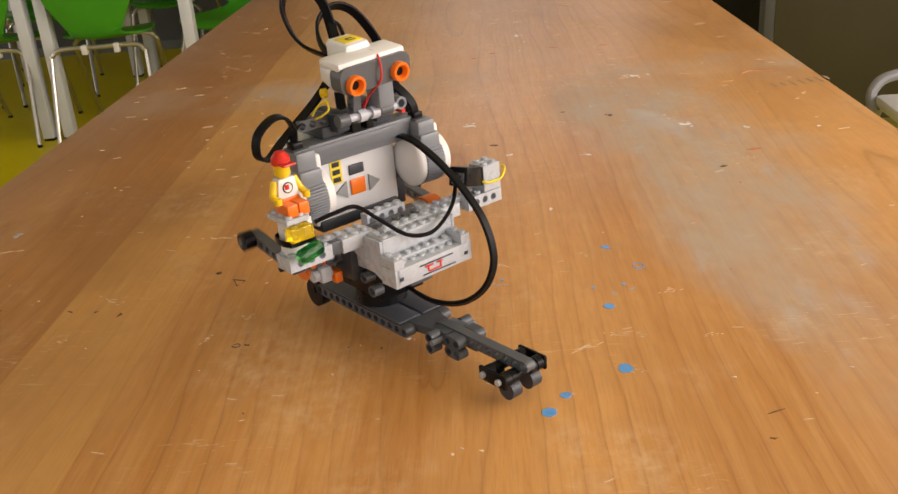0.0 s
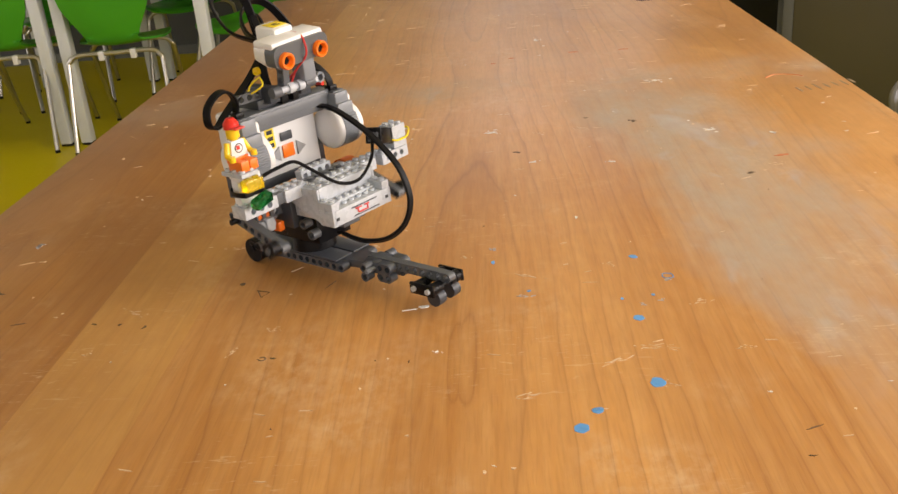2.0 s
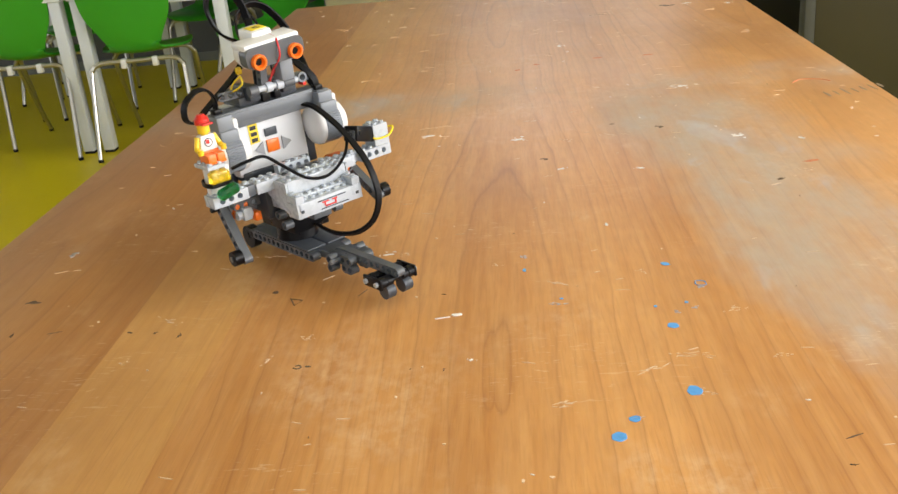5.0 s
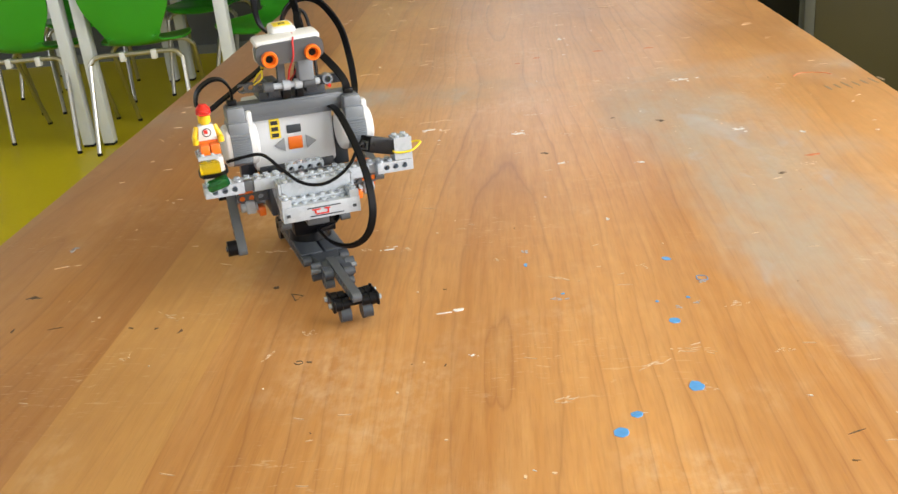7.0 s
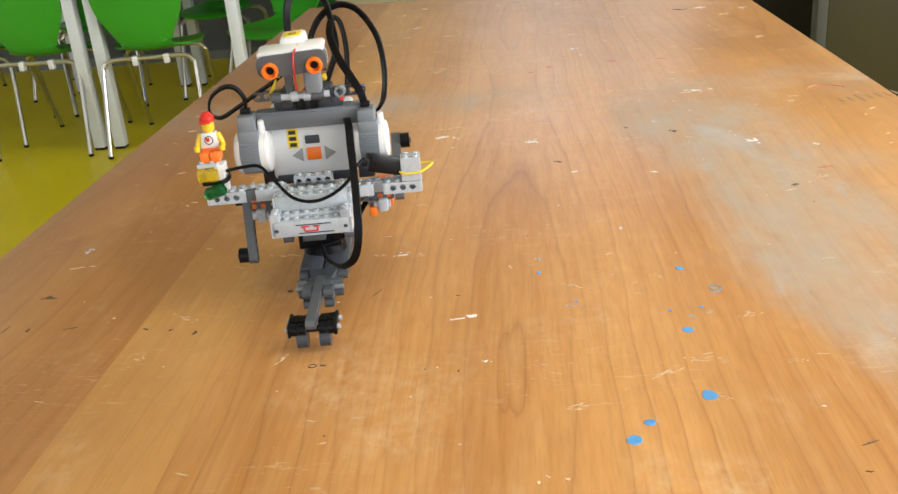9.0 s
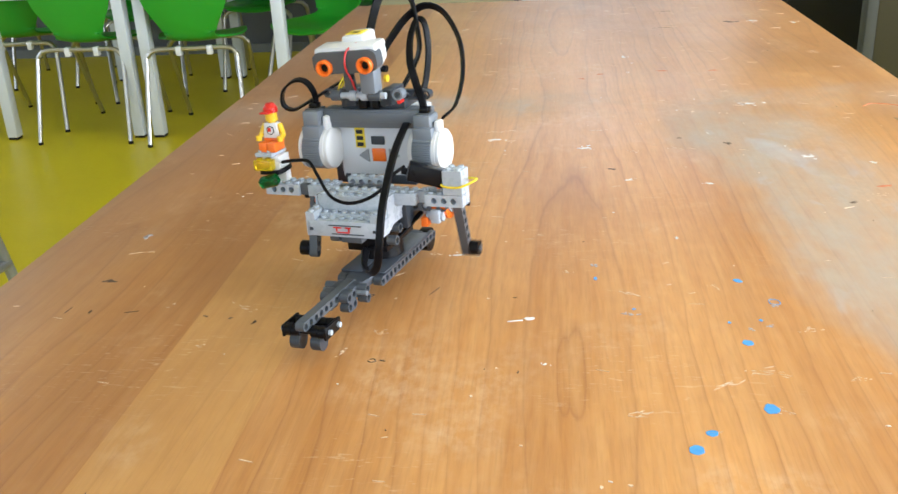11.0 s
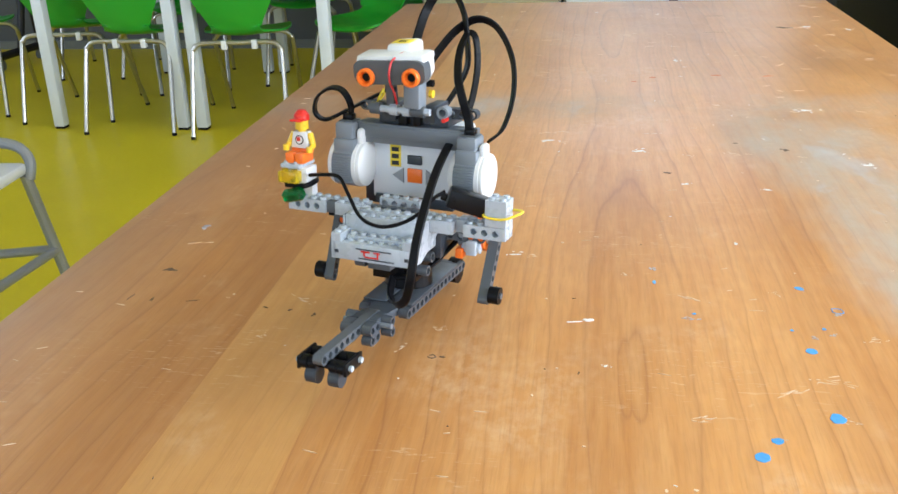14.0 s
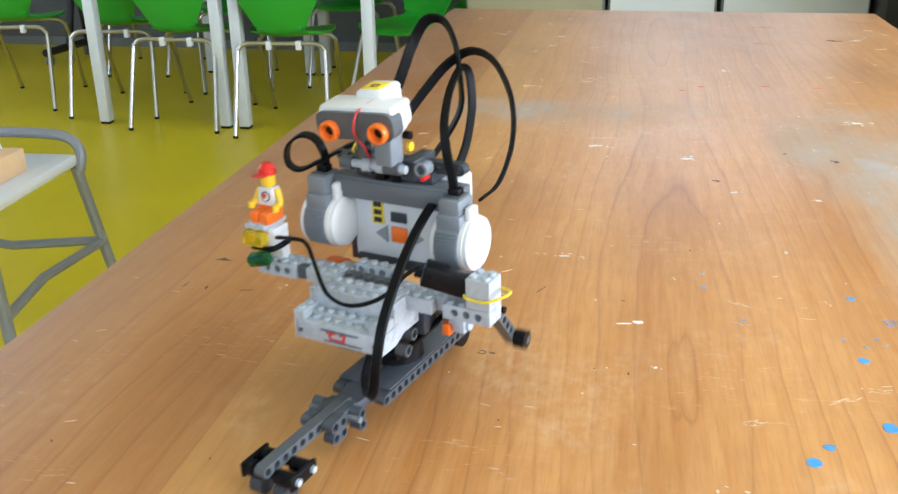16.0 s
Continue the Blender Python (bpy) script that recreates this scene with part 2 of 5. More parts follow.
MIDGREY = material("mid grey plastic", (0.088, 0.097, 0.108), 0.34, spec=0.4, vary=0.06, scale=60)
BLACK = material("black plastic", (0.005, 0.005, 0.006), 0.30, spec=0.16, vary=0.2)
CABLE = material("black cable sheath", (0.005, 0.005, 0.006), 0.38, vary=0.2, spec=0.12)
ORANGE = material("orange plastic", (0.85, 0.17, 0.012), 0.3, vary=0.06, scale=60)
YELLOW = material("yellow plastic", (0.80, 0.52, 0.015), 0.3, vary=0.06, scale=60)
YELLOWTAPE = material("yellow paper label", (0.78, 0.60, 0.03), 0.6, vary=0.06, scale=60)
YELLOWCLEAR = material("clear yellow plastic", (0.95, 0.70, 0.01), 0.12, vary=0.1, scale=90, trans=0.75)
GREENCLEAR = material("clear green plastic", (0.004, 0.20, 0.045), 0.06, vary=0.25, scale=90, trans=0.88)
RED = material("red plastic", (0.62, 0.022, 0.012), 0.3, vary=0.06, scale=60)
REDBAND = material("red rubber band", (0.55, 0.03, 0.03), 0.5)
YELLOWBAND = material("yellow rubber band", (0.80, 0.62, 0.02), 0.5)
INK = material("black ink", (0.015, 0.015, 0.015), 0.6)
BLUEPAINT = material("dried sky blue paint", (0.10, 0.36, 0.78), 0.45, vary=0.15, scale=120, bump=0.3)
PALEPAINT = material("dried white paint", (0.80, 0.78, 0.76), 0.5, vary=0.1, scale=120, bump=0.3)
SCRATCH = material("bare scratch", (0.74, 0.56, 0.38), 0.6, vary=0.15, scale=90)
SMEAR = material("pale blue-grey paint", (0.47, 0.44, 0.46), 0.5, vary=0.15, scale=90)
DARKMARK = material("dark pencil mark", (0.13, 0.085, 0.05), 0.6, vary=0.2)
FAINTMARK = material("faint grey mark", (0.34, 0.26, 0.17), 0.6, vary=0.2)
REDMARK = material("faded red crayon", (0.58, 0.19, 0.08), 0.6, vary=0.2)
BAREWOOD = material("bare softwood", (0.68, 0.47, 0.27), 0.55, vary=0.15, scale=20, bump=0.2)


# mesh helpers
def part(name, bm, mat, parent=None, label="", smooth=True):
    me = bpy.data.meshes.new(name)
    bmesh.ops.recalc_face_normals(bm, faces=bm.faces)
    bm.to_mesh(me)
    bm.free()
    me.materials.append(mat)
    if smooth:
        for p in me.polygons:
            p.use_smooth = True
        me.set_sharp_from_angle(angle=radians(35))
    ob = new(name, me)
    if parent is not None:
        ob.parent = parent
    if label:
        ob["label"] = label
    return ob


def empty(name, m=None):
    ob = new(name)
    ob.empty_display_size = 0.05
    if m is not None:
        ob.matrix_world = m
    return ob


def box(bm, x0, x1, y0, y1, z0, z1, bevel=0.0, s=1.0, m=None, seg=2):
    t = Matrix.Translation(((x0 + x1) / 2 * s, (y0 + y1) / 2 * s, (z0 + z1) / 2 * s)) @ Matrix.Diagonal(((x1 - x0) * s, (y1 - y0) * s, (z1 - z0) * s, 1))
    r = bmesh.ops.create_cube(bm, size=1, matrix=t)
    vs = r["verts"]
    if bevel:
        es = list({e for v in vs for e in v.link_edges})
        g = bmesh.ops.bevel(bm, geom=es, offset=bevel * s, segments=seg, affect="EDGES", profile=0.5)
        vs = list({v for f in g["faces"] for v in f.verts} | {v for v in vs if v.is_valid})
    if m is not None:
        bmesh.ops.transform(bm, matrix=m, verts=vs)
    return vs


def rod(bm, a, b, r, r2=None, n=16, s=1.0):
    a, b = Vector(a) * s, Vector(b) * s
    d = b - a
    m = Matrix.Translation((a + b) / 2) @ d.to_track_quat("Z", "Y").to_matrix().to_4x4()
    g = bmesh.ops.create_cone(bm, cap_ends=True, segments=n, radius1=r * s, radius2=(r if r2 is None else r2) * s, depth=d.length, matrix=m)
    return g["verts"]


def smooth_path(pts, steps=6):
    p = [Vector(q) for q in pts]
    out = []
    for i in range(len(p) - 1):
        p0, p1, p2, p3 = p[max(i - 1, 0)], p[i], p[i + 1], p[min(i + 2, len(p) - 1)]
        for k in range(steps):
            t = k / steps
            out.append(0.5 * ((2 * p1) + (p2 - p0) * t + (2 * p0 - 5 * p1 + 4 * p2 - p3) * t * t + (3 * p1 - p0 - 3 * p2 + p3) * t ** 3))
    out.append(p[-1])
    return out


def sweep(bm, pts, w, h=None, n=10, s=1.0, steps=6, side=(1, 0, 0), closed=False):
    """A tube (w: radius) or, with h, a flat strap w wide and h thick, along a smooth path."""
    path = [v * s for v in (smooth_path(pts, steps) if steps else [Vector(q) for q in pts])]
    rings = []
    ref = Vector(side)
    for i, c in enumerate(path):
        t = (path[min(i + 1, len(path) - 1)] - path[max(i - 1, 0)]).normalized()
        u = ref - t * ref.dot(t)
        if u.length < 1e-3:
            u = t.orthogonal()
        u.normalize()
        ref = u
        v = t.cross(u)
        if h is None:
            prof = [(w * math.cos(2 * math.pi * k / n), w * math.sin(2 * math.pi * k / n)) for k in range(n)]
        else:
            a, c2, e = w / 2, h / 2, h * 0.3
            prof = [(a - e, c2), (a, c2 - e), (a, -c2 + e), (a - e, -c2), (-a + e, -c2), (-a, -c2 + e), (-a, c2 - e), (-a + e, c2)]
        rings.append([bm.verts.new(c + u * (x * s) + v * (y * s)) for x, y in prof])
    for a, b in zip(rings, rings[1:]):
        k = len(a)
        for j in range(k):
            bm.faces.new((a[j], a[(j + 1) % k], b[(j + 1) % k], b[j]))
    if not closed:
        bm.faces.new(rings[0][::-1])
        bm.faces.new(rings[-1])


def beam(bm, n, th, h, rounded, m, pitch=8.0, hole=2.5, s=0.001, skip=()):
    """A bar along x with n round holes through y; m places it (in millimetres)."""
    q = 16

    def put(x, y, z):
        return bm.verts.new((m @ Vector((x, y, z))) * s)

    for i in range(n):
        cx = (i - (n - 1) / 2) * pitch
        outer = []
        for k in range(q):
            a = 2 * math.pi * k / q
            c, d = math.cos(a), math.sin(a)
            f = 1 / max(abs(c) / (pitch / 2), abs(d) / (h / 2))
            x, z = c * f, d * f
            if k % 4 == 2:
                x, z = math.copysign(pitch / 2, c), math.copysign(h / 2, d)
            if rounded and ((i == 0 and c < -0.01) or (i == n - 1 and c > 0.01)):
                x, z = c * h / 2, d * h / 2
            outer.append((cx + x, z))
        inner = [(cx + hole * math.cos(2 * math.pi * k / q), hole * math.sin(2 * math.pi * k / q)) for k in range(q)]
        fo, fi = [put(x, -th / 2, z) for x, z in outer], [put(x, -th / 2, z) for x, z in inner]
        bo, bi = [put(x, th / 2, z) for x, z in outer], [put(x, th / 2, z) for x, z in inner]
        for k in range(q):
            j = (k + 1) % q
            bm.faces.new((fo[k], fo[j], fi[j], fi[k]))
            bm.faces.new((bo[j], bo[k], bi[k], bi[j]))
            bm.faces.new((fi[k], fi[j], bi[j], bi[k]))
            lo, hi = cx - pitch / 2 + 1e-4, cx + pitch / 2 - 1e-4
            x0, x1 = outer[k][0], outer[j][0]
            if (x0 > hi and x1 > hi and i < n - 1) or (x0 < lo and x1 < lo and i > 0):
                continue
            bm.faces.new((fo[j], fo[k], bo[k], bo[j]))
    bmesh.ops.remove_doubles(bm, verts=bm.verts, dist=1e-6)


def studs(bm, x0, y0, z, nx, ny, s=0.001, hollow=False, m=None):
    for i in range(nx):
        for j in range(ny):
            c = Vector((x0 + 4 + 8 * i, y0 + 4 + 8 * j, z - 0.1))
            vs = rod(bm, c, c + Vector((0, 0, 1.9)), 2.45, 2.35, 14, s)
            if m is not None:
                bmesh.ops.transform(bm, matrix=m, verts=vs)


def brick(bm, x0, y0, z0, nx, ny, h=9.6, top=True, s=0.001, m=None):
    box(bm, x0 + 0.1, x0 + 8 * nx - 0.1, y0 + 0.1, y0 + 8 * ny - 0.1, z0, z0 + h, 0.25, s, m, 1)
    if top:
        studs(bm, x0, y0, z0 + h, nx, ny, s, m=m)


# the room
def slab(name, x0, x1, y0, y1, z0, z1, mat, label="", category="", bevel=0.0):
    bm = bmesh.new()
    box(bm, x0, x1, y0, y1, z0, z1, bevel)
    ob = part(name, bm, mat)
    return tagged(ob, label, category, kind="structure")


slab("floor", -5.2, 3.4, -3.2, 6.6, -0.12, 0, FLOOR, "glossy mustard yellow linoleum floor", "floor")
slab("ceiling", -5.2, 3.4, -3.2, 6.6, 3.0, 3.12, WHITE, "plain white ceiling", "ceiling")
slab("baseboard", -5.0, 3.2, 6.385, 6.4, 0, 0.06, GREYTRIM, "dark grey skirting board along the wall", "baseboard")


def window_wall(name, x0, x1, y0, y1, along):
    """A wall with a long window band: sill wall, lintel, piers and mullions."""
    top = slab(name, x0, x1, y0, y1, 0, 0.95, WHITE, "white painted wall with a window band", "wall")
    bm = bmesh.new()
    box(bm, x0, x1, y0, y1, 2.65, 3.0)
    part("lintel", bm, WHITE, top)
    n = 5
    for i in range(n + 1):
        f = i / n
        w = 0.35 if i in (0, n) else 0.05
        bm = bmesh.new()
        if along == "y":
            c = y0 + w + f * (y1 - y0 - 2 * w)
            box(bm, x0 + 0.02, x1 - 0.02, c - w, c + w, 0.95, 2.65)
        else:
            c = x0 + w + f * (x1 - x0 - 2 * w)
            box(bm, c - w, c + w, y0 + 0.02, y1 - 0.02, 0.95, 2.65)
        part("mullion", bm, WHITE, top)


slab("wall_north", -5.2, -1.1, 6.4, 6.6, 0, 3.0, WALL, "plain grey painted wall", "wall")
window_wall("wall_north_2", -1.1, 3.4, 6.4, 6.6, "x")
window_wall("wall_east", 3.2, 3.4, -3.0, 6.4, "y")
window_wall("wall_south", -5.0, 3.2, -3.2, -3.0, "x")
window_wall("wall_west", -5.2, -5.0, -3.0, 6.4, "y")


# the big work table
def work_table():
    t = empty("work_table")
    tagged(t, "large worn wooden work table with paint spots and scratches", "table")
    bm = bmesh.new()
    box(bm, -0.506, 0.497, -0.62, 2.335, TOP - 0.006, TOP, 0.003)
    part("tabletop", bm, VENEER, t, "orange-brown veneer with grey worn patches")
    bm = bmesh.new()
    box(bm, -0.506, 0.497, -0.62, 2.335, TOP - 0.040, TOP - 0.0065, 0.002)
    part("edge_board", bm, EDGE, t)
    for x in (-0.42, 0.40):
        for y in (-0.5, 2.22):
            bm = bmesh.new()
            box(bm, x - 0.035, x + 0.035, y - 0.035, y + 0.035, 0, TOP - 0.04, 0.004)
            part("leg", bm, DARKWOOD, t)
    for x in (-0.42, 0.40):
        bm = bmesh.new()
        box(bm, x - 0.012, x + 0.012, -0.46, 2.18, TOP - 0.14, TOP - 0.0405)
        part("apron", bm, DARKWOOD, t)
    return t


TABLE = work_table()


def blob(bm, x, y, rx, ry, turn=0.0, h=0.0006, n=22, rough=0.18, seed=0):
    rnd = random.Random(seed)
    k1, k2, p1, p2 = rnd.uniform(2, 3.9), rnd.uniform(4, 7), rnd.uniform(0, 6), rnd.uniform(0, 6)
    ring = []
    for i in range(n):
        a = 2 * math.pi * i / n
        r = 1 + rough * (0.6 * math.sin(int(k1) * a + p1) + 0.4 * math.sin(int(k2) * a + p2))
        u, v = rx * r * math.cos(a), ry * r * math.sin(a)
        ring.append((x + u * math.cos(turn) - v * math.sin(turn), y + u * math.sin(turn) + v * math.cos(turn)))
    lo = [bm.verts.new((u, v, TOP - 0.0004)) for u, v in ring]
    hi = [bm.verts.new((x + (u - x) * 0.93, y + (v - y) * 0.93, TOP + h)) for u, v in ring]
    for i in range(n):
        j = (i + 1) % n
        bm.faces.new((lo[i], lo[j], hi[j], hi[i]))
    bm.faces.new(hi)
    bm.faces.new(lo[::-1])


def paint_marks():
    for i, (x, y, rx, ry, a) in enumerate([(0.129, 0.497, 0.0095, 0.0105, 0), (0.0757, 0.4497, 0.0095, 0.0085, -0.5), (0.0874, 0.468, 0.0075, 0.006, 0.3),
                                           (0.130, 0.586, 0.0075, 0.0080, 0), (0.141, 0.694, 0.0075, 0.0055, -0.6), (0.024, 0.698, 0.003, 0.006, 0),
                                           (0.122, 0.618, 0.0025, 0.003, 0), (0.146, 0.622, 0.003, 0.003, 0), (0.052, 0.640, 0.003, 0.0025, 0)]):
        bm = bmesh.new()
        blob(bm, x, y, rx * 0.54, ry * 0.58, a, 0.0003, n=32, rough=0.11, seed=i)
        part("paint_spot", bm, BLUEPAINT, TABLE, "dried sky blue paint")
    bm = bmesh.new()
    sweep(bm, [(0.159, 0.658, TOP), (0.159, 0.651, TOP), (0.166, 0.650, TOP), (0.166, 0.657, TOP), (0.1595, 0.6585, TOP)], 0.0004, steps=3)
    part("paint_spot", bm, BLUEPAINT, TABLE, "pale blue outline of a paint spot")
    bm = bmesh.new()
    blob(bm, -0.030, 0.622, 0.0044, 0.0022, 0.12, seed=30)
    blob(bm, -0.041, 0.618, 0.006, 0.0005, 0.2, seed=31)
    part("paint_spot", bm, PALEPAINT, TABLE, "dried white paint smear")
    rnd = random.Random(5)
    # scratches and flecks scattered over the top
    bm = bmesh.new()
    for i in range(220):
        x, y = rnd.uniform(-0.48, 0.47), rnd.uniform(0.18, 2.3)
        a = rnd.gauss(0.05, 0.35)
        blob(bm, x, y, rnd.uniform(0.001, 0.0045) * (1 + 0.6 * y), rnd.uniform(0.0002, 0.0005), a, 0.0003, 8, 0.3, i)
    for i in range(90):
        x, y = rnd.uniform(-0.45, 0.45), rnd.uniform(0.25, 2.2)
        blob(bm, x, y, rnd.uniform(0.0006, 0.0016), rnd.uniform(0.0006, 0.0016), 0, 0.0003, 8, 0.3, i)
    for x, y, r, a in [(0.025, 1.080, 0.017, -0.52), (0.278, 1.035, 0.010, -0.21), (0.256, 1.283, 0.020, -0.77), (-0.078, 1.161, 0.019, 0.09), (-0.001, 0.711, 0.007, -0.28), (-0.119, 0.751, 0.011, -0.12),
                       (-0.082, 0.747, 0.007, -0.12), (-0.210, 0.763, 0.014, -0.12), (0.181, 0.607, 0.011, 0.13), (0.135, 0.543, 0.022, -0.15), (0.195, 0.535, 0.007, -0.08), (0.045, 1.160, 0.018, 0.03),
                       (0.132, 1.077, 0.015, -0.54), (0.120, 0.683, 0.005, -0.11), (0.108, 0.528, 0.022, 0.57), (0.046, 0.488, 0.018, 0.31), (0.134, 0.497, 0.011, -0.41), (0.053, 0.668, 0.022, -0.42),
                       (-0.169, 0.565, 0.006, 0.65), (-0.280, 0.574, 0.006, -0.08), (-0.143, 0.598, 0.014, -0.22), (-0.266, 0.641, 0.022, -0.48), (0.140, 1.311, 0.016, -0.26), (0.317, 0.905, 0.011, -0.18),
                       (0.342, 1.010, 0.008, -0.20), (0.083, 1.063, 0.010, -0.20)]:
        for k in range(10):
            u = rnd.gauss(0, 0.42) * r
            blob(bm, x + u * math.cos(a), y + u * math.sin(a) + rnd.gauss(0, 0.0022), r * rnd.uniform(0.03, 0.20), rnd.uniform(0.0002, 0.0006) * (0.6 + 0.8 * y), a + rnd.gauss(0, 0.25), 0.0002, 8, 0.5, k)
    tagged(part("scratch_layer", bm, SCRATCH, TABLE, "bare pale scratches and flecks"), kind="stuff")
    # white flecks of dried paint
    bm = bmesh.new()
    for i, (x, y, rx, ry) in enumerate([(0.025, 1.080, 0.0064, 0.0036), (0.278, 1.035, 0.0057, 0.0029), (0.256, 1.283, 0.0062, 0.0039), (-0.098, 0.749, 0.0043, 0.0017), (0.102, 0.789, 0.0016, 0.0028), (-0.017, 0.551, 0.0012, 0.0016), (0.155, 0.943, 0.0030, 0.0023), (0.342, 1.010, 0.0024, 0.0043), (0.105, 1.623, 0.0031, 0.0098), (0.381, 1.955, 0.0047, 0.0069), (0.457, 1.920, 0.0045, 0.0067), (-0.087, 1.123, 0.0061, 0.0034), (0.070, 0.958, 0.0038, 0.0019)]):
        blob(bm, x, y, rx, ry, 0.05, 0.0003, 12, 0.5, 40 + i)
        for k in range(4):
            blob(bm, x + rnd.gauss(0, 1.6) * rx, y + rnd.gauss(0, 0.9) * rx, rx * rnd.uniform(0.1, 0.5), ry * rnd.uniform(0.2, 0.6), 0.1, 0.0003, 8, 0.4, k)
    for i in range(42):
        x, y = rnd.uniform(-0.42, 0.45), rnd.uniform(0.35, 2.25)
        blob(bm, x, y, rnd.uniform(0.0005, 0.0018) * (0.6 + 0.8 * y), rnd.uniform(0.0004, 0.0009) * (0.6 + 0.5 * y), rnd.gauss(0, 0.4), 0.0003, 8, 0.4, i)
    tagged(part("fleck_layer", bm, PALEPAINT, TABLE, "white flecks of dried paint"), kind="stuff")
    bm = bmesh.new()
    for i, (x, y, rx, ry) in enumerate([(0.024, 0.724, 0.0030, 0.0073), (0.046, 0.632, 0.0053, 0.0020), (0.136, 0.607, 0.0025, 0.0028), (0.151, 0.611, 0.0021, 0.0028), (0.162, 0.649, 0.0035, 0.0052), (-0.417, 0.798, 0.0063, 0.0097)]):
        for k in range(5):
            blob(bm, x + rnd.gauss(0, 0.6) * rx, y + rnd.gauss(0, 0.5) * ry, rx * rnd.uniform(0.2, 0.5), ry * rnd.uniform(0.15, 0.4), rnd.gauss(0, 0.5), 0.0003, 8, 0.5, k)
    tagged(part("smear_layer", bm, SMEAR, TABLE, "pale blue-grey paint smears"), kind="stuff")
    bm = bmesh.new()
    for i, (x, y, rx, ry) in enumerate([(-0.136, 0.554, 0.0026, 0.0025), (-0.188, 0.681, 0.0041, 0.0047), (-0.397, 0.630, 0.0015, 0.0091), (-0.407, 0.691, 0.0067, 0.0053), (-0.294, 0.623, 0.0030, 0.0021), (-0.271, 0.620, 0.0034, 0.0016), (-0.250, 0.615, 0.0014, 0.0061), (0.343, 1.943, 0.0210, 0.0135), (0.200, 0.413, 0.0030, 0.0011), (-0.036, 0.539, 0.0008, 0.0023), (0.144, 1.119, 0.0042, 0.0051), (0.197, 1.092, 0.0048, 0.0073), (0.056, 0.997, 0.0065, 0.0042), (0.285, 0.880, 0.0043, 0.0034)]):
        for k in range(3):
            blob(bm, x + rnd.gauss(0, 0.35) * rx, y + rnd.gauss(0, 0.35) * ry, rx * rnd.uniform(0.3, 0.7), ry * rnd.uniform(0.2, 0.5), rnd.gauss(0, 0.4), 0.0003, 8, 0.5, k)
    for i in range(22):
        x, y = rnd.uniform(-0.46, 0.45), rnd.uniform(0.25, 2.1)
        blob(bm, x, y, rnd.uniform(0.0005, 0.0018), rnd.uniform(0.0003, 0.0006), rnd.uniform(-1.5, 1.5), 0.0003, 8, 0.3, i)
    for x, y, r, a in [(-0.111, 0.672, 0.008, 1.1), (-0.417, 0.632, 0.006, 1.4), (-0.36, 0.63, 0.007, 0.3), (-0.1, 0.30, 0.004, 0.9), (0.2, 1.9, 0.02, 0.0), (0.22, 2.1, 0.02, 0.1), (0.21, 0.44, 0.006, 0.4)]:
        blob(bm, x, y, r, 0.0005, a, 0.0003, 10, 0.3, int(1000 * r))
    sweep(bm, [(-0.146, 0.553, TOP), (-0.143, 0.551, TOP), (-0.140, 0.553, TOP), (-0.142, 0.556, TOP), (-0.145, 0.555, TOP)], 0.0005, steps=3)
    sweep(bm, [(-0.172, 0.668, TOP), (-0.161, 0.664, TOP), (-0.166, 0.655, TOP), (-0.171, 0.667, TOP)], 0.0006, steps=0)
    tick = bmesh.new()
    for i in range(7):
        blob(tick, 0.424 + 0.0125 * i, 1.184 + 0.004 * i + rnd.uniform(-0.003, 0.003), 0.0017, rnd.uniform(0.010, 0.020), 0.12, 0.0003, 8, 0.2, i)
    tagged(part("pencil_layer", bm, DARKMARK, TABLE, "dark pencil marks and nicks"), kind="stuff")
    tagged(part("tick_layer", tick, FAINTMARK, TABLE, "row of faint grey tick lines"), kind="stuff")
    bm = bmesh.new()
    sweep(bm, [(0.40, 1.255, TOP), (0.415, 1.27, TOP), (0.44, 1.262, TOP), (0.448, 1.25, TOP)], 0.0008, steps=4)
    for x, y, r in [(0.16, 1.505, 0.014), (0.06, 1.49, 0.007), (0.24, 1.50, 0.012), (0.03, 1.46, 0.006), (0.33, 0.93, 0.010)]:
        blob(bm, x, y, r * 0.7, 0.003, 0.1, 0.0003, 10, 0.5, int(900 * r))
    tagged(part("crayon_layer", bm, REDMARK, TABLE, "faded red crayon marks"), kind="stuff")


paint_marks()


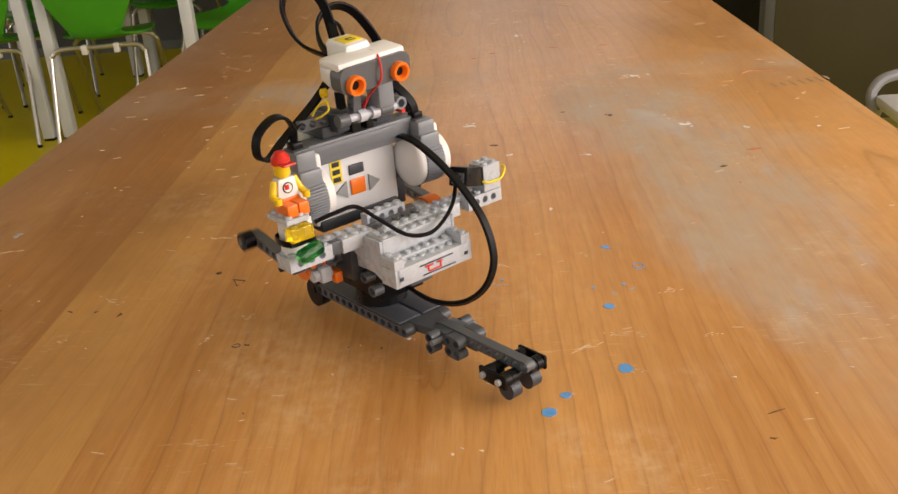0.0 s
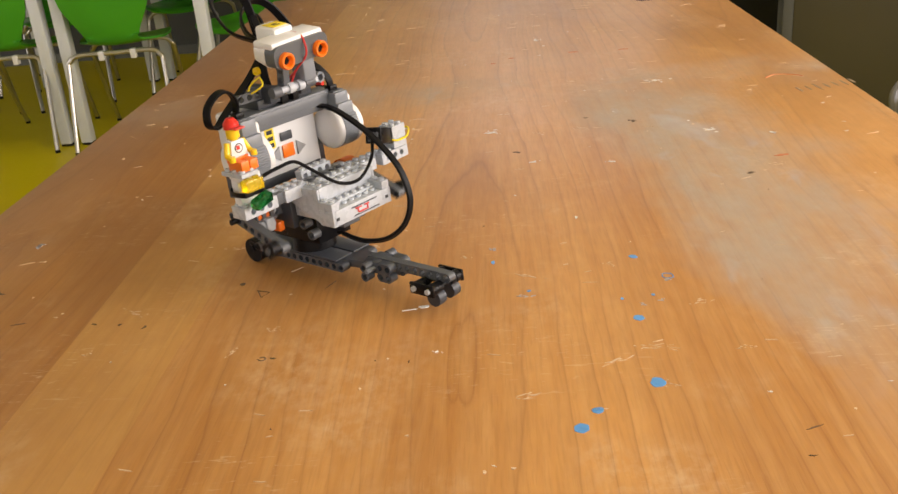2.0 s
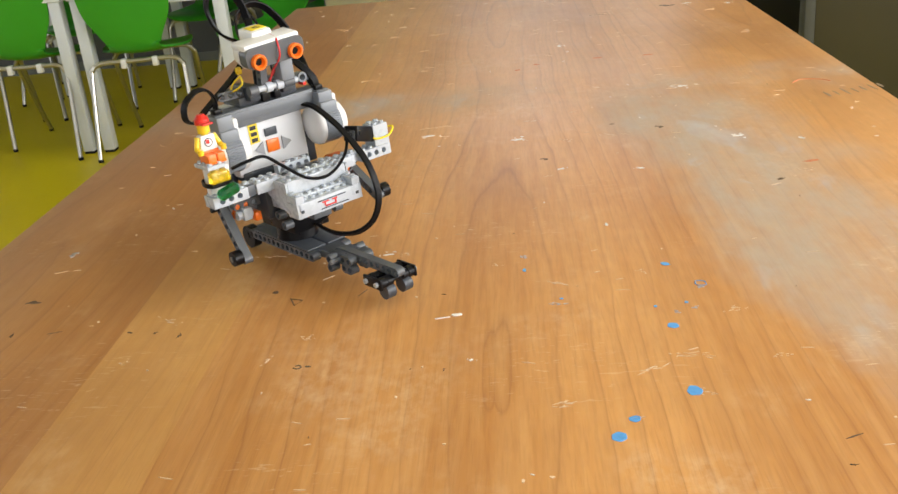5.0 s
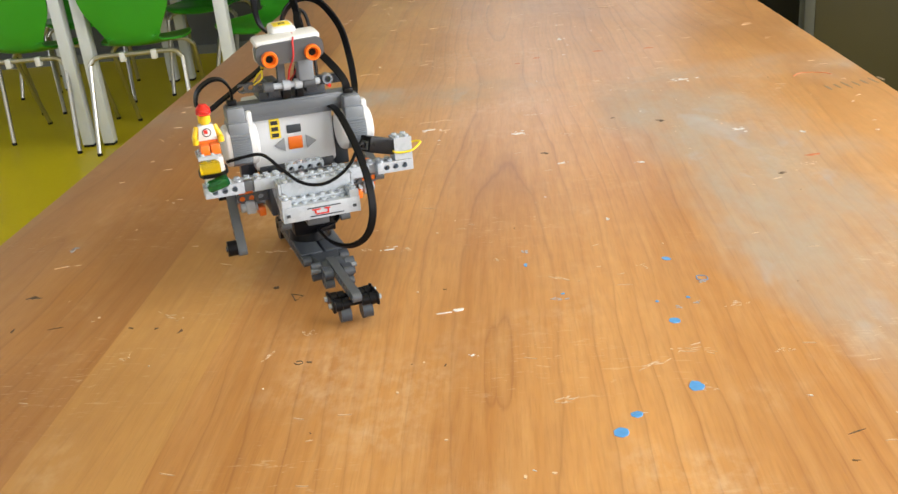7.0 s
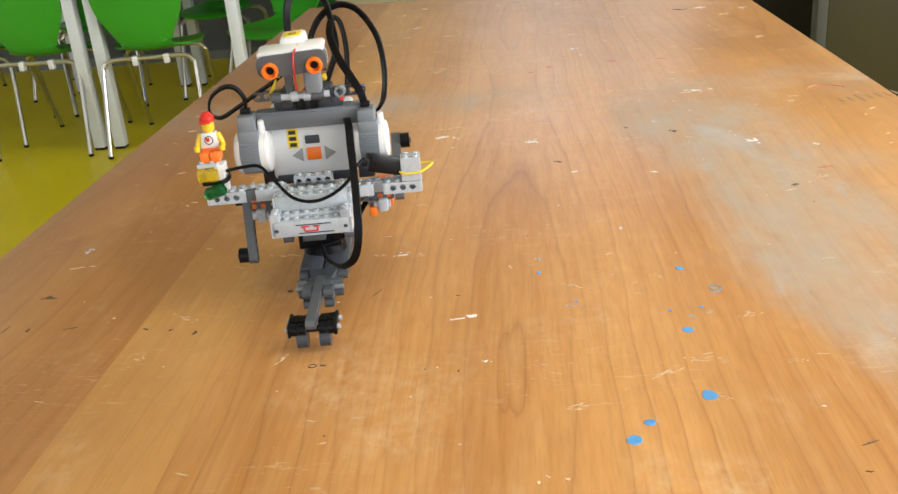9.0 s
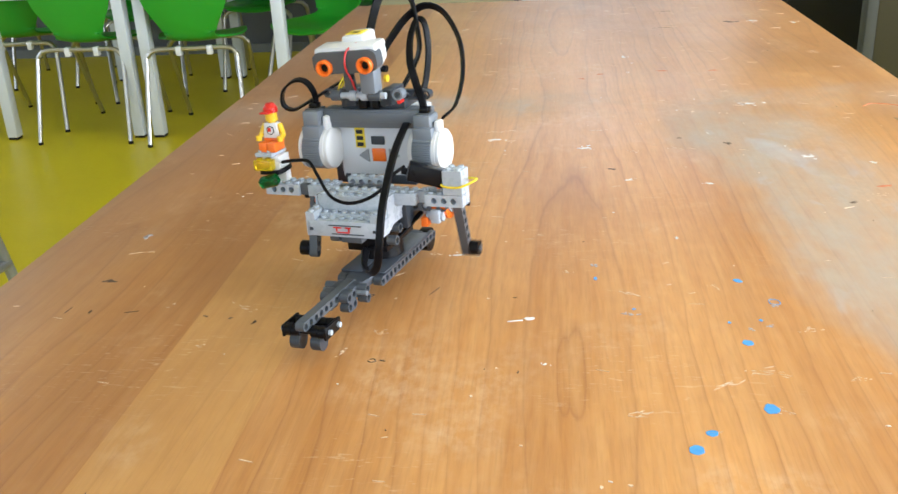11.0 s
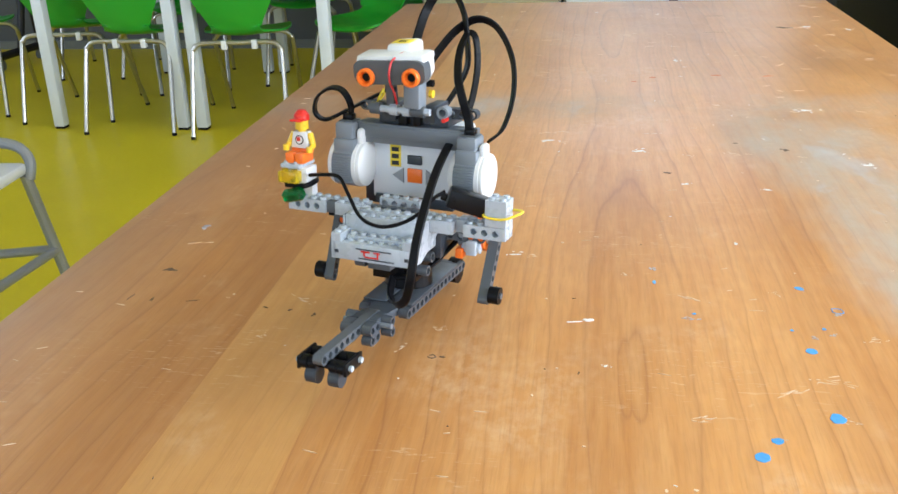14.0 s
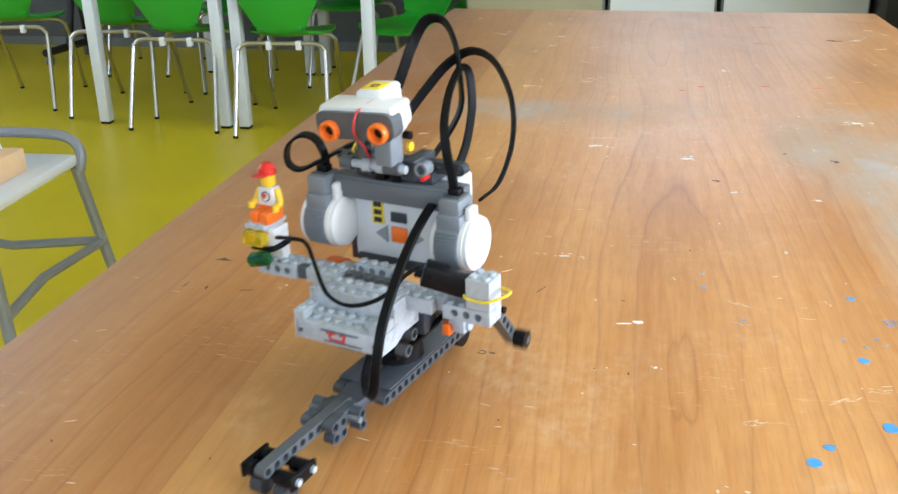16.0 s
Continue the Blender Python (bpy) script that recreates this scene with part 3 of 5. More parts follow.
# chairs with moulded shells
def shell_chair():
    c = empty("shell_chair")
    tagged(c, "green moulded shell chair on bent steel tube legs", "chair", "green chairs round the tables")
    prof = [(-0.255, 0.846, 0.19), (-0.245, 0.776, 0.205), (-0.232, 0.706, 0.205), (-0.22, 0.636, 0.19), (-0.208, 0.571, 0.155), (-0.19, 0.511, 0.125), (-0.155, 0.468, 0.118), (-0.1, 0.453, 0.15), (-0.03, 0.446, 0.195), (0.05, 0.446, 0.21), (0.12, 0.451, 0.205), (0.18, 0.446, 0.18), (0.205, 0.431, 0.14)]
    path = smooth_path(prof, 3)
    bm = bmesh.new()
    cols = 12
    grid = []
    for v in path:
        y, z, w = v
        row = []
        for j in range(cols + 1):
            u = -1 + 2 * j / cols
            dish = 0.022 * (u * u)
            back = z > 0.5
            row.append(bm.verts.new((w * u, y + (dish if back else 0), z + (0 if back else dish * 0.7))))
        grid.append(row)
    for a, b in zip(grid, grid[1:]):
        for j in range(cols):
            bm.faces.new((a[j], a[j + 1], b[j + 1], b[j]))
    bmesh.ops.recalc_face_normals(bm, faces=bm.faces)
    bmesh.ops.solidify(bm, geom=bm.faces[:], thickness=0.010)
    part("shell", bm, GREEN, c, "glossy green lacquered shell")
    for y, yf, w, wf in ((-0.185, -0.30, 0.212, 0.230), (0.12, 0.30, 0.195, 0.190)):
        bm = bmesh.new()
        zt = 0.434
        sweep(bm, [(-wf, yf, 0.012), (-w - 0.004, y - (y - yf) * 0.16, 0.36), (-w + 0.006, y - (y - yf) * 0.06, 0.408), (-w + 0.05, y, zt), (0, y, zt), (w - 0.05, y, zt), (w - 0.006, y - (y - yf) * 0.06, 0.408), (w + 0.004, y - (y - yf) * 0.16, 0.36), (wf, yf, 0.012)], 0.011, n=10, steps=5)
        leg = part("leg_frame", bm, CHROME, c, "bent steel tube")
        for sx in (-1, 1):
            bm = bmesh.new()
            rod(bm, (sx * wf, yf, 0), (sx * wf, yf, 0.0115), 0.0118)
            part("foot_cap", bm, RUBBER, leg)
    for x in (-0.06, 0.085):
        bm = bmesh.new()
        box(bm, x - 0.013, x + 0.013, -0.200, -0.170, 0.404, 0.447, 0.004)
        part("spacer", bm, PLASTICWHITE, c, "white plastic spacer")
    return c


CHAIR = shell_chair()
CHAIR.matrix_world = pose(-2.282, 4.457, 0)
for x, y, a in ((-1.728, 4.41, 6), (-2.757, 4.655, 7.5), (-1.20, 4.70, 160), (-0.96, 5.20, 172),
                (-2.415, 5.31, 202), (-1.74, 5.50, 180), (-3.15, 5.67, 186), (-3.42, 4.72, 12)):
    copy_thing(CHAIR, pose(x, y, 0, 0, 0, a))


def class_table():
    t = empty("class_table")
    tagged(t, "classroom table with light grey steel legs", "table", "classroom tables")
    bm = bmesh.new()
    box(bm, -0.368, 0.368, -0.035, 1.335, 0.72, 0.745, 0.004)
    part("tabletop", bm, CABINET, t)
    for y in (0.0, 1.30):
        bm = bmesh.new()
        box(bm, -0.305, 0.305, y - 0.012, y + 0.012, 0.675, 0.7195, 0.002)
        part("apron", bm, TABLELEG, t)
        for x in (-0.33, 0.33):
            bm = bmesh.new()
            box(bm, x - 0.027, x + 0.027, y - 0.027, y + 0.027, 0.012, 0.7195, 0.004)
            leg = part("leg", bm, TABLELEG, t)
            bm = bmesh.new()
            box(bm, x - 0.025, x + 0.025, y - 0.025, y + 0.025, 0, 0.0115, 0.003)
            part("foot_cap", bm, RUBBER, leg)
    return t


CTABLE = class_table()
CTABLE.matrix_world = pose(-2.378, 4.275, 0)
copy_thing(CTABLE, pose(-1.618, 4.278, 0))


# stools beside the work table
def work_stool():
    st = empty("work_stool")
    tagged(st, "grey tubular steel stool with a pale flat seat", "stool", "stools beside the work table")
    bm = bmesh.new()
    box(bm, -0.17, 0.17, -0.17, 0.17, 0.655, 0.680, 0.008)
    part("seat", bm, STOOLWHITE, st, "pale flat seat board")
    for i, (sx, sy) in enumerate(((-1, -1), (1, -1), (1, 1), (-1, 1))):
        bm = bmesh.new()
        sweep(bm, [(sx * 0.245, sy * 0.245, 0.0), (sx * 0.165, sy * 0.165, 0.653)], 0.0112, steps=1)
        part("leg", bm, STOOLGREY, st)
    for a, b in (((-1, -1), (1, -1)), ((1, -1), (1, 1)), ((1, 1), (-1, 1)), ((-1, 1), (-1, -1))):
        bm = bmesh.new()
        k, z = 0.188, 0.485
        mx, my = (a[0] + b[0]) / 2 * k * 0.82, (a[1] + b[1]) / 2 * k * 0.82
        sweep(bm, [(a[0] * k, a[1] * k, z), (mx, my, z - 0.005), (b[0] * k, b[1] * k, z)], 0.010, steps=1)
        part("foot_rail", bm, STOOLGREY, st)
    bm = bmesh.new()
    sweep(bm, [(-0.172, 0.165, 0.645), (-0.172, 0.178, 0.685), (-0.13, 0.187, 0.712), (0, 0.190, 0.716), (0.13, 0.187, 0.712), (0.172, 0.178, 0.685), (0.172, 0.165, 0.645)], 0.0108, steps=5)
    part("back_rail", bm, STOOLGREY, st)
    return st


STOOL = work_stool()
STOOL.matrix_world = pose(-1.30, 1.42, 0, 0, 0, 4)
copy_thing(STOOL, pose(0.97, 1.62, 0, 0, 0, -3))
bm = bmesh.new()
box(bm, -0.055, 0.055, -0.035, 0.035, 0, 0.045, 0.003)
block = part("wood_block", bm, BAREWOOD)
block.matrix_world = pose(-1.205, 1.425, 0.680, 0, 0, 94)
tagged(block, "small bare softwood block lying on the stool", "block")
bm = bmesh.new()
rod(bm, (0, 0, 0), (-0.02, 0, 0.12), 0.003)
stick = part("wire_stick", bm, TABLELEG)
stick.matrix_world = pose(-1.215, 1.47, 0.7245)
tagged(stick, "thin pale stick standing in the wooden block", "stick")


# cupboards and dark furniture beyond the table
def cupboard(name, x0, x1, y0, y1, z1, mat, doors, label, category):
    c = empty(name, pose((x0 + x1) / 2, (y0 + y1) / 2, 0))
    tagged(c, label, category)
    w, d = (x1 - x0) / 2, (y1 - y0) / 2
    bm = bmesh.new()
    box(bm, -w, w, -d + 0.02, d, 0.0, z1, 0.004)
    part("body", bm, GREYTRIM if doors else mat, c)
    for i in range(doors):
        a, b = -w + 2 * w * i / doors + 0.012, -w + 2 * w * (i + 1) / doors - 0.012
        bm = bmesh.new()
        box(bm, a, b, -d - 0.002, -d + 0.0195, 0.06, z1 - 0.02, 0.003)
        dr = part("door", bm, mat, c)
        bm = bmesh.new()
        box(bm, b - 0.05, b - 0.035, -d - 0.03, -d - 0.0025, z1 * 0.55, z1 * 0.55 + 0.12, 0.004)
        part("handle", bm, TABLELEG, dr)
    return c


cupboard("storage_cupboard", -0.92, -0.215, 4.8, 5.3, 1.25, CREAM, 1, "khaki laminate storage cupboard against the wall", "cupboard")
cupboard("white_cupboard", -0.20, 0.325, 4.8, 5.3, 1.25, CABINET, 1, "pale laminate cupboard with a plain door", "cupboard")
cupboard("white_cupboard", 0.345, 1.03, 4.8, 5.3, 1.25, CABINET, 1, "pale laminate cupboard with a plain door", "cupboard")
cupboard("black_cabinet", 1.045, 1.9, 4.55, 5.3, 2.0, BLACKISH, 0, "tall black cabinet standing in the corner", "cabinet")


def dark_board():
    b = empty("display_board", pose(1.10, 3.6, 0))
    tagged(b, "large dark olive display board with a grey edge", "board")
    bm = bmesh.new()
    box(bm, 0.04, 1.9, -0.03, 0.03, 0.08, 2.0, 0.004)
    part("panel", bm, OLIVE, b)
    bm = bmesh.new()
    box(bm, 0.0, 0.0395, -0.035, 0.035, 0.0, 2.03, 0.004)
    part("edge_post", bm, DARKTRIM, b, "dark grey edge post")
    bm = bmesh.new()
    box(bm, 1.9005, 1.94, -0.035, 0.035, 0.0, 2.03, 0.004)
    part("edge_post", bm, DARKTRIM, b, "dark grey edge post")


dark_board()


def trolley():
    t = empty("trolley_stand", pose(-3.93, 5.86, 0))
    tagged(t, "black steel trolley stand on castors by the wall", "stand")
    bm = bmesh.new()
    sweep(bm, [(0.03, -0.26, 0.09), (0.06, 0.22, 0.09)], 0.026, steps=1)
    part("base_bar", bm, BLACKISH, t)
    bm = bmesh.new()
    sweep(bm, [(0.045, 0.0, 0.09), (0.03, 0.12, 0.36), (0.06, 0.16, 1.5)], 0.024, steps=1)
    part("upright", bm, BLACKISH, t)
    bm = bmesh.new()
    sweep(bm, [(0.06, 0.20, 0.10), (0.06, 0.16, 0.62)], 0.016, steps=1)
    part("brace", bm, BLACKISH, t)
    for x, y in ((0.03, -0.22), (0.06, 0.19)):
        bm = bmesh.new()
        rod(bm, (x - 0.012, y, 0.035), (x + 0.012, y, 0.035), 0.035)
        part("castor", bm, GREYTRIM, t)


trolley()


# the walking brick robot, in millimetres: x to its left hand side, -y ahead, z up
MM = 0.001
ROBOT = empty("walking_robot", pose(-0.042, 0.576, TOP))
tagged(ROBOT, "grey toy-brick walking robot with white motors and orange eyes", "robot")


def piece(name, mat, build, parent=None, label="", smooth=True):
    bm = bmesh.new()
    build(bm)
    return part(name, bm, mat, parent or ROBOT, label, smooth)


def along_y(x, y, z):
    return Matrix.Translation((x, y, z)) @ Matrix.Rotation(radians(90), 4, "Z")


def along_x(x, y, z):
    return Matrix.Translation((x, y, z))


def bb(bm, *a, b=0.4):
    box(bm, *a, b, MM)


def rr(bm, a, b, r, r2=None, n=18):
    rod(bm, a, b, r, r2, n, MM)


def robot_foot():
    c = 1.8
    for x in (c - 16, c + 16):
        piece("foot_beam", FOOTGREY, lambda bm: beam(bm, 15, 7.6, 7.6, True, along_y(x, 2, 17)), label="dark grey beam with a row of round holes")

    def deck(bm):
        # flat deck between the beams, drawn in to a blunt nose
        pts = [(-12, 56), (12, 56), (12, -52), (9, -66), (8, -78), (-8, -78), (-9, -66), (-12, -52)]
        lo = [bm.verts.new(Vector((c + x, y, 15)) * MM) for x, y in pts]
        hi = [bm.verts.new(Vector((c + x, y, 21.4)) * MM) for x, y in pts]
        bm.faces.new(hi)
        bm.faces.new(lo[::-1])
        for i in range(len(pts)):
            j = (i + 1) % len(pts)
            bm.faces.new((lo[i], lo[j], hi[j], hi[i]))
        bmesh.ops.bevel(bm, geom=bm.edges[:], offset=0.6 * MM, segments=1, affect="EDGES")
    piece("foot_plate", FOOTGREY, deck)
    for sx in (-1, 1):
        piece("foot_cover", FOOTGREY, lambda bm: bb(bm, c + sx * 10.5 - 9.4, c + sx * 10.5 + 9.4, -50, 44, 21.5, 23.0, b=0.6))
        piece("foot_block", FOOTGREY, lambda bm: [beam(bm, 1, 8, 7.8, True, along_y(c + sx * 14, -79, zz)) for zz in (21, 13.2)])
        piece("foot_block", FOOTGREY, lambda bm: [beam(bm, 2, 7.4, 7.8, True, along_y(c + sx * 8.2, -95, zz)) for zz in (20.8, 13)])
        piece("block_pin", MOTORGREY, lambda bm: rr(bm, (c + sx * 9, -83, 19), (c + sx * 19, -83, 19), 2.0))
    piece("foot_block", FOOTGREY, lambda bm: bb(bm, c - 10, c + 10, -88, -72, 14, 24.2, b=1.2))
    piece("front_beam", MIDGREY, lambda bm: beam(bm, 11, 7.0, 7.6, True, along_y(c, -113, 21.3)), label="grey beam reaching out to the front pads")
    for y in (-147, -133):
        piece("front_axle", BLACK, lambda bm: rr(bm, (c - 18.5, y, 15), (c + 18.5, y, 15), 2.6, n=12))
        for sx in (-1, 1):
            x = c + sx * 19.2
            piece("axle_end", LIGHTGREY, lambda bm: rr(bm, (x - 1.4, y, 15.4), (x + 1.4, y, 15.4), 2.1))
            piece("connector", BLACK, lambda bm: [rr(bm, (c + sx * 5, y, 15), (c + sx * 10.4, y, 15), 4.6), rr(bm, (c + sx * 11, y, 15), (c + sx * 16, y, 15), 4.9)])
    for sx in (-1, 1):
        x = c + sx * 8.5
        piece("front_pad", DARKGREY, lambda bm: [rr(bm, (x - 4, -146, 6.6), (x + 4, -146, 6.6), 6.6, n=20), bb(bm, x - 3.9, x + 3.9, -150.5, -141, 7, 17, b=1.5)])
        x = c + sx * 17.2
        piece("side_pad", BLACK, lambda bm: bb(bm, x - 1.3, x + 1.3, -152, -128, 10.5, 20, b=1.0))
    piece("rear_axle", BLACK, lambda bm: rr(bm, (-19, 58, 14), (19, 58, 14), 2.6))
    for x in (-14, 14):
        piece("rear_pad", BLACK, lambda bm: rr(bm, (x - 4, 58, 12), (x + 4, 58, 12), 11, n=22))
    piece("turntable", BLACK, lambda bm: [rr(bm, (0, -6, 23.1), (0, -6, 34), 19, 18, 28), bb(bm, -18, 18, -34, 22, 34, 60, b=1)])


def robot_tray():
    z = 60.2
    piece("white_plate", PLASTICWHITE, lambda bm: bb(bm, -13, 10, -62, -36, 57.5, 61.6))
    piece("grey_plate", MIDGREY, lambda bm: bb(bm, -10, 8, -58, -34, 50, 57.3))
    tray = piece("tray", LIGHTGREY, lambda bm: [bb(bm, -32, 32, -72, -56.2, z, z + 12.6, b=0.3), studs(bm, -24, -72 + 4, z + 12.6, 6, 1)], label="light grey brick tray with rows of studs")
    piece("stud_plate", LIGHTGREY, lambda bm: [bb(bm, -24, 24, -63, -56, z + 12.6, z + 15.8, b=0.2), studs(bm, -24, -63.5, z + 15.8, 6, 1)], tray)
    for x in (-32, 24):
        piece("tray_cheek", LIGHTGREY, lambda bm: brick(bm, x, -72, z + 12.7, 1, 2, 6.4), tray)
    piece("red_emblem", RED, lambda bm: [bb(bm, -8, -1, -72.6, -72.05, z + 7.2, z + 8.4, b=0.1), bb(bm, 2, 7, -72.6, -72.05, z + 7.2, z + 8.4, b=0.1), bb(bm, -5, 5, -72.6, -72.05, z + 3.4, z + 4.5, b=0.1), bb(bm, 4.5, 5.8, -72.6, -72.05, z + 3.4, z + 7, b=0.1), bb(bm, -6, -4.6, -72.6, -72.05, z + 4.5, z + 7, b=0.1)], tray, "plain red emblem")
    piece("dark_lines", DARKGREY, lambda bm: [bb(bm, -12, 16, -72.5, -72.05, z + 9.0, z + 9.9, b=0.05), bb(bm, -10, 18, -72.5, -72.05, z + 2.0, z + 2.8, b=0.05), bb(bm, -29, -26, -72.5, -72.05, z + 4.5, z + 7, b=0.1), bb(bm, 26, 29, -72.5, -72.05, z + 4.5, z + 7, b=0.1)], tray)
    up = piece("upper_block", LIGHTGREY, lambda bm: [bb(bm, -28, 30, -56, -24, z + 2, z + 28.6, b=0.3), studs(bm, -28, -56, z + 28.6, 1, 4), studs(bm, 20, -56, z + 28.6, 1, 4), studs(bm, -20, -56, z + 28.6, 5, 1)], label="light grey stepped brick block")
    piece("upper_plate", LIGHTGREY, lambda bm: [bb(bm, -20, 20, -48, -40, z + 28.7, z + 30.6, b=0.2), studs(bm, -20, -48, z + 30.6, 5, 1)], up)
    piece("hollow", MIDGREY, lambda bm: [bb(bm, -19, 19, -39, -26, z + 28.7, z + 29.4, b=0.1)] + [rr(bm, (-16 + 8 * i, -33, z + 29.4), (-16 + 8 * i, -33, z + 31), 2.4) for i in range(5)], up)
    piece("holed_brick", LIGHTGREY, lambda bm: [beam(bm, 4, 7.6, 8.6, False, along_x(0, -20, z + 30)), studs(bm, -16, -24, z + 34.3, 4, 1)], up)
    # slanting skirt down each side
    for sx in (-1, 1):
        def skirt(bm):
            pts = [(-72, z), (-56, z), (-24, z + 14), (-24, z + 28), (-56, z + 28), (-56, z + 12.6), (-72, z + 12.6)]
            a = [bm.verts.new(Vector(((30.2 if sx > 0 else -28.2) + sx * 0.2, y, q)) * MM) for y, q in pts]
            b = [bm.verts.new(Vector(((30.2 if sx > 0 else -28.2) + sx * 2.2, y, q)) * MM) for y, q in pts]
            bm.faces.new(a)
            bm.faces.new(b[::-1])
            for i in range(len(a)):
                j = (i + 1) % len(a)
                bm.faces.new((a[i], b[i], b[j], a[j]))
        piece("side_cheek", LIGHTGREY, skirt, up, smooth=False)
    for x in (-25, 26):
        for yy, zz in ((-30, 55), (-38, 47)):
            piece("connector_ring", MIDGREY, lambda bm: beam(bm, 1, 8, 8, True, along_y(x, yy, zz), hole=2.9))
        piece("grey_block", DARKGREY, lambda bm: bb(bm, x - 8, x + 8, -24, 10, 52, 76, b=1))


def robot_arms():
    # arms built from studded bricks with holes at the outer ends
    for sx, x0 in ((-1, -92), (1, 29)):
        arm = piece("arm", LIGHTGREY, lambda bm: [bb(bm, x0, x0 + 64, -33, -25.2, 82.5, 92, b=0.25), studs(bm, x0, -33, 92, 8, 1)], label="light grey studded brick arm")
        arm.location = Vector((5.5, 3.0, -1.5)) * MM if sx < 0 else Vector((-2.8, -1.2, -3.8)) * MM
        xo = -92 if sx < 0 else 61
        piece("holed_brick", LIGHTGREY, lambda bm: [beam(bm, 3, 7.8, 9.4, False, along_x(xo + 16, -37.1, 87.2)), bb(bm, xo, xo + 4.1, -41, -33.2, 82.5, 91.9, b=0.1), bb(bm, xo + 27.9, xo + 31.9, -41, -33.2, 82.5, 91.9, b=0.1), bb(bm, xo, xo + 31.9, -33.3, -33.1, 82.5, 92, b=0.02), studs(bm, xo, -41, 91.9, 4, 1)], arm)
        xi = -60 if sx < 0 else 29
        piece("inner_brick", LIGHTGREY, lambda bm: [bb(bm, xi + 8 * (sx < 0), xi + 24 + 8 * (sx < 0), -41, -33.2, 82.5, 92, b=0.25), studs(bm, xi + 8 * (sx < 0), -41, 92, 3, 1)], arm)
        if sx < 0:
            piece("grey_tile", MIDGREY, lambda bm: bb(bm, (xi if sx < 0 else xi + 24.3), (xi + 7.7 if sx < 0 else xi + 31.7), -39.5, -33.2, 83, 91.8, b=0.3), arm)
        # hip drive below the arm
        hx = sx * 52 + 3
        piece("hip_beam", MIDGREY, lambda bm: beam(bm, 5, 7.6, 7.6, True, along_x(sx * 42 + 3, -9, 68)))
        piece("hip_hub", ORANGE, lambda bm: rr(bm, (hx - sx * 4, 2, 68), (hx + sx * 8, 2, 68), 13.5, n=26), label="orange motor hub")
        piece("hub_cap", LIGHTGREY, lambda bm: [rr(bm, (hx + sx * 8, 2, 68), (hx + sx * 9.5, 2, 68), 8, n=22), rr(bm, (hx - sx * 14, 2, 68), (hx - sx * 4, 2, 68), 12, n=22)])
        piece("connector", LIGHTGREY, lambda bm: [rr(bm, (hx - 8, -11, 60), (hx + 6, -11, 60), 4.2), bb(bm, hx - 4, hx + 4, -17, -8, 55, 66, b=1)])
        piece("orange_clip", ORANGE, lambda bm: bb(bm, hx - sx * 9 - 3, hx - sx * 9 + 3, -18, -6, 52, 60, b=1))
        piece("hip_axle", BLACK, lambda bm: rr(bm, (hx + sx * 9, 2, 68), (sx * 76 + 3, 2, 68), 2.4))
    # tower on one arm, held with a yellow band
    tower = piece("tower_brick", LIGHTGREY, lambda bm: brick(bm, 77, -41, 92.2, 2, 2, 19.2), label="light grey block standing on the arm end")
    tower.location = Vector((-2.8, -1.2, -3.8)) * MM
    piece("yellow_band", YELLOWBAND, lambda bm: sweep(bm, [(75, -36, 102), (77, -42, 100), (85, -42.6, 99), (93.5, -42, 100), (103, -34, 104), (94, -25, 102), (85, -24, 101), (76, -27, 102), (75, -36, 102)], 0.9, n=8, s=MM, steps=5), tower, "yellow rubber band")
    # light sensor block lying behind the band
    lie = Matrix.Translation((0.0635, -0.0385, 0.1065)) @ Matrix.Rotation(radians(24), 4, "Z") @ Matrix.Rotation(radians(18), 4, "Y")
    sens = piece("light_brick", BLACK, lambda bm: box(bm, -15, 14, -7, 7, -5.5, 8, 1.2, MM, lie), label="small black light brick")
    piece("socket_face", MIDGREY, lambda bm: box(bm, -15.6, -14.6, -4.6, 4.6, -3.8, 3.8, 0.3, MM, lie), sens, "grey socket in the end")
    piece("cable_plug", BLACK, lambda bm: box(bm, -20, -15.2, -2.6, 2.6, -2.4, 2.4, 0.8, MM, lie), sens)
    sens.location = Vector((-2.8, -1.2, -3.8)) * MM
    # stack on the other arm
    stack = piece("brick_stack", PLASTICWHITE, lambda bm: [brick(bm, -84, -33, 92.2, 2, 1, 9.6, False), brick(bm, -76, -41, 101.9, 1, 2, 9.6, False), brick(bm, -84, -33, 101.9, 1, 1, 9.6, False), bb(bm, -83.8, -68.2, -40.8, -25.2, 111.6, 116.4, b=0.2)], label="white brick stack on the arm end")
    stack.location = Vector((0, 0, -1.5)) * MM
    piece("clear_brick", YELLOWCLEAR, lambda bm: [bb(bm, -88, -72, -49, -41.3, 106, 114.6, b=0.5), rr(bm, (-84, -45, 114.6), (-84, -45, 116), 2.4), rr(bm, (-76, -45, 114.6), (-76, -45, 116), 2.4)], stack, "clear yellow brick")

    def gem(bm):
        box(bm, -9, 9, -4.5, 4.5, -4.6, 4.6, 2.2, MM, Matrix.Translation((-0.076, -0.0475, 0.097)) @ Matrix.Rotation(radians(-14), 4, "Y") @ Matrix.Rotation(radians(18), 4, "X"), 1)
    piece("clear_slope", GREENCLEAR, gem, stack, "clear green slope brick", smooth=False)
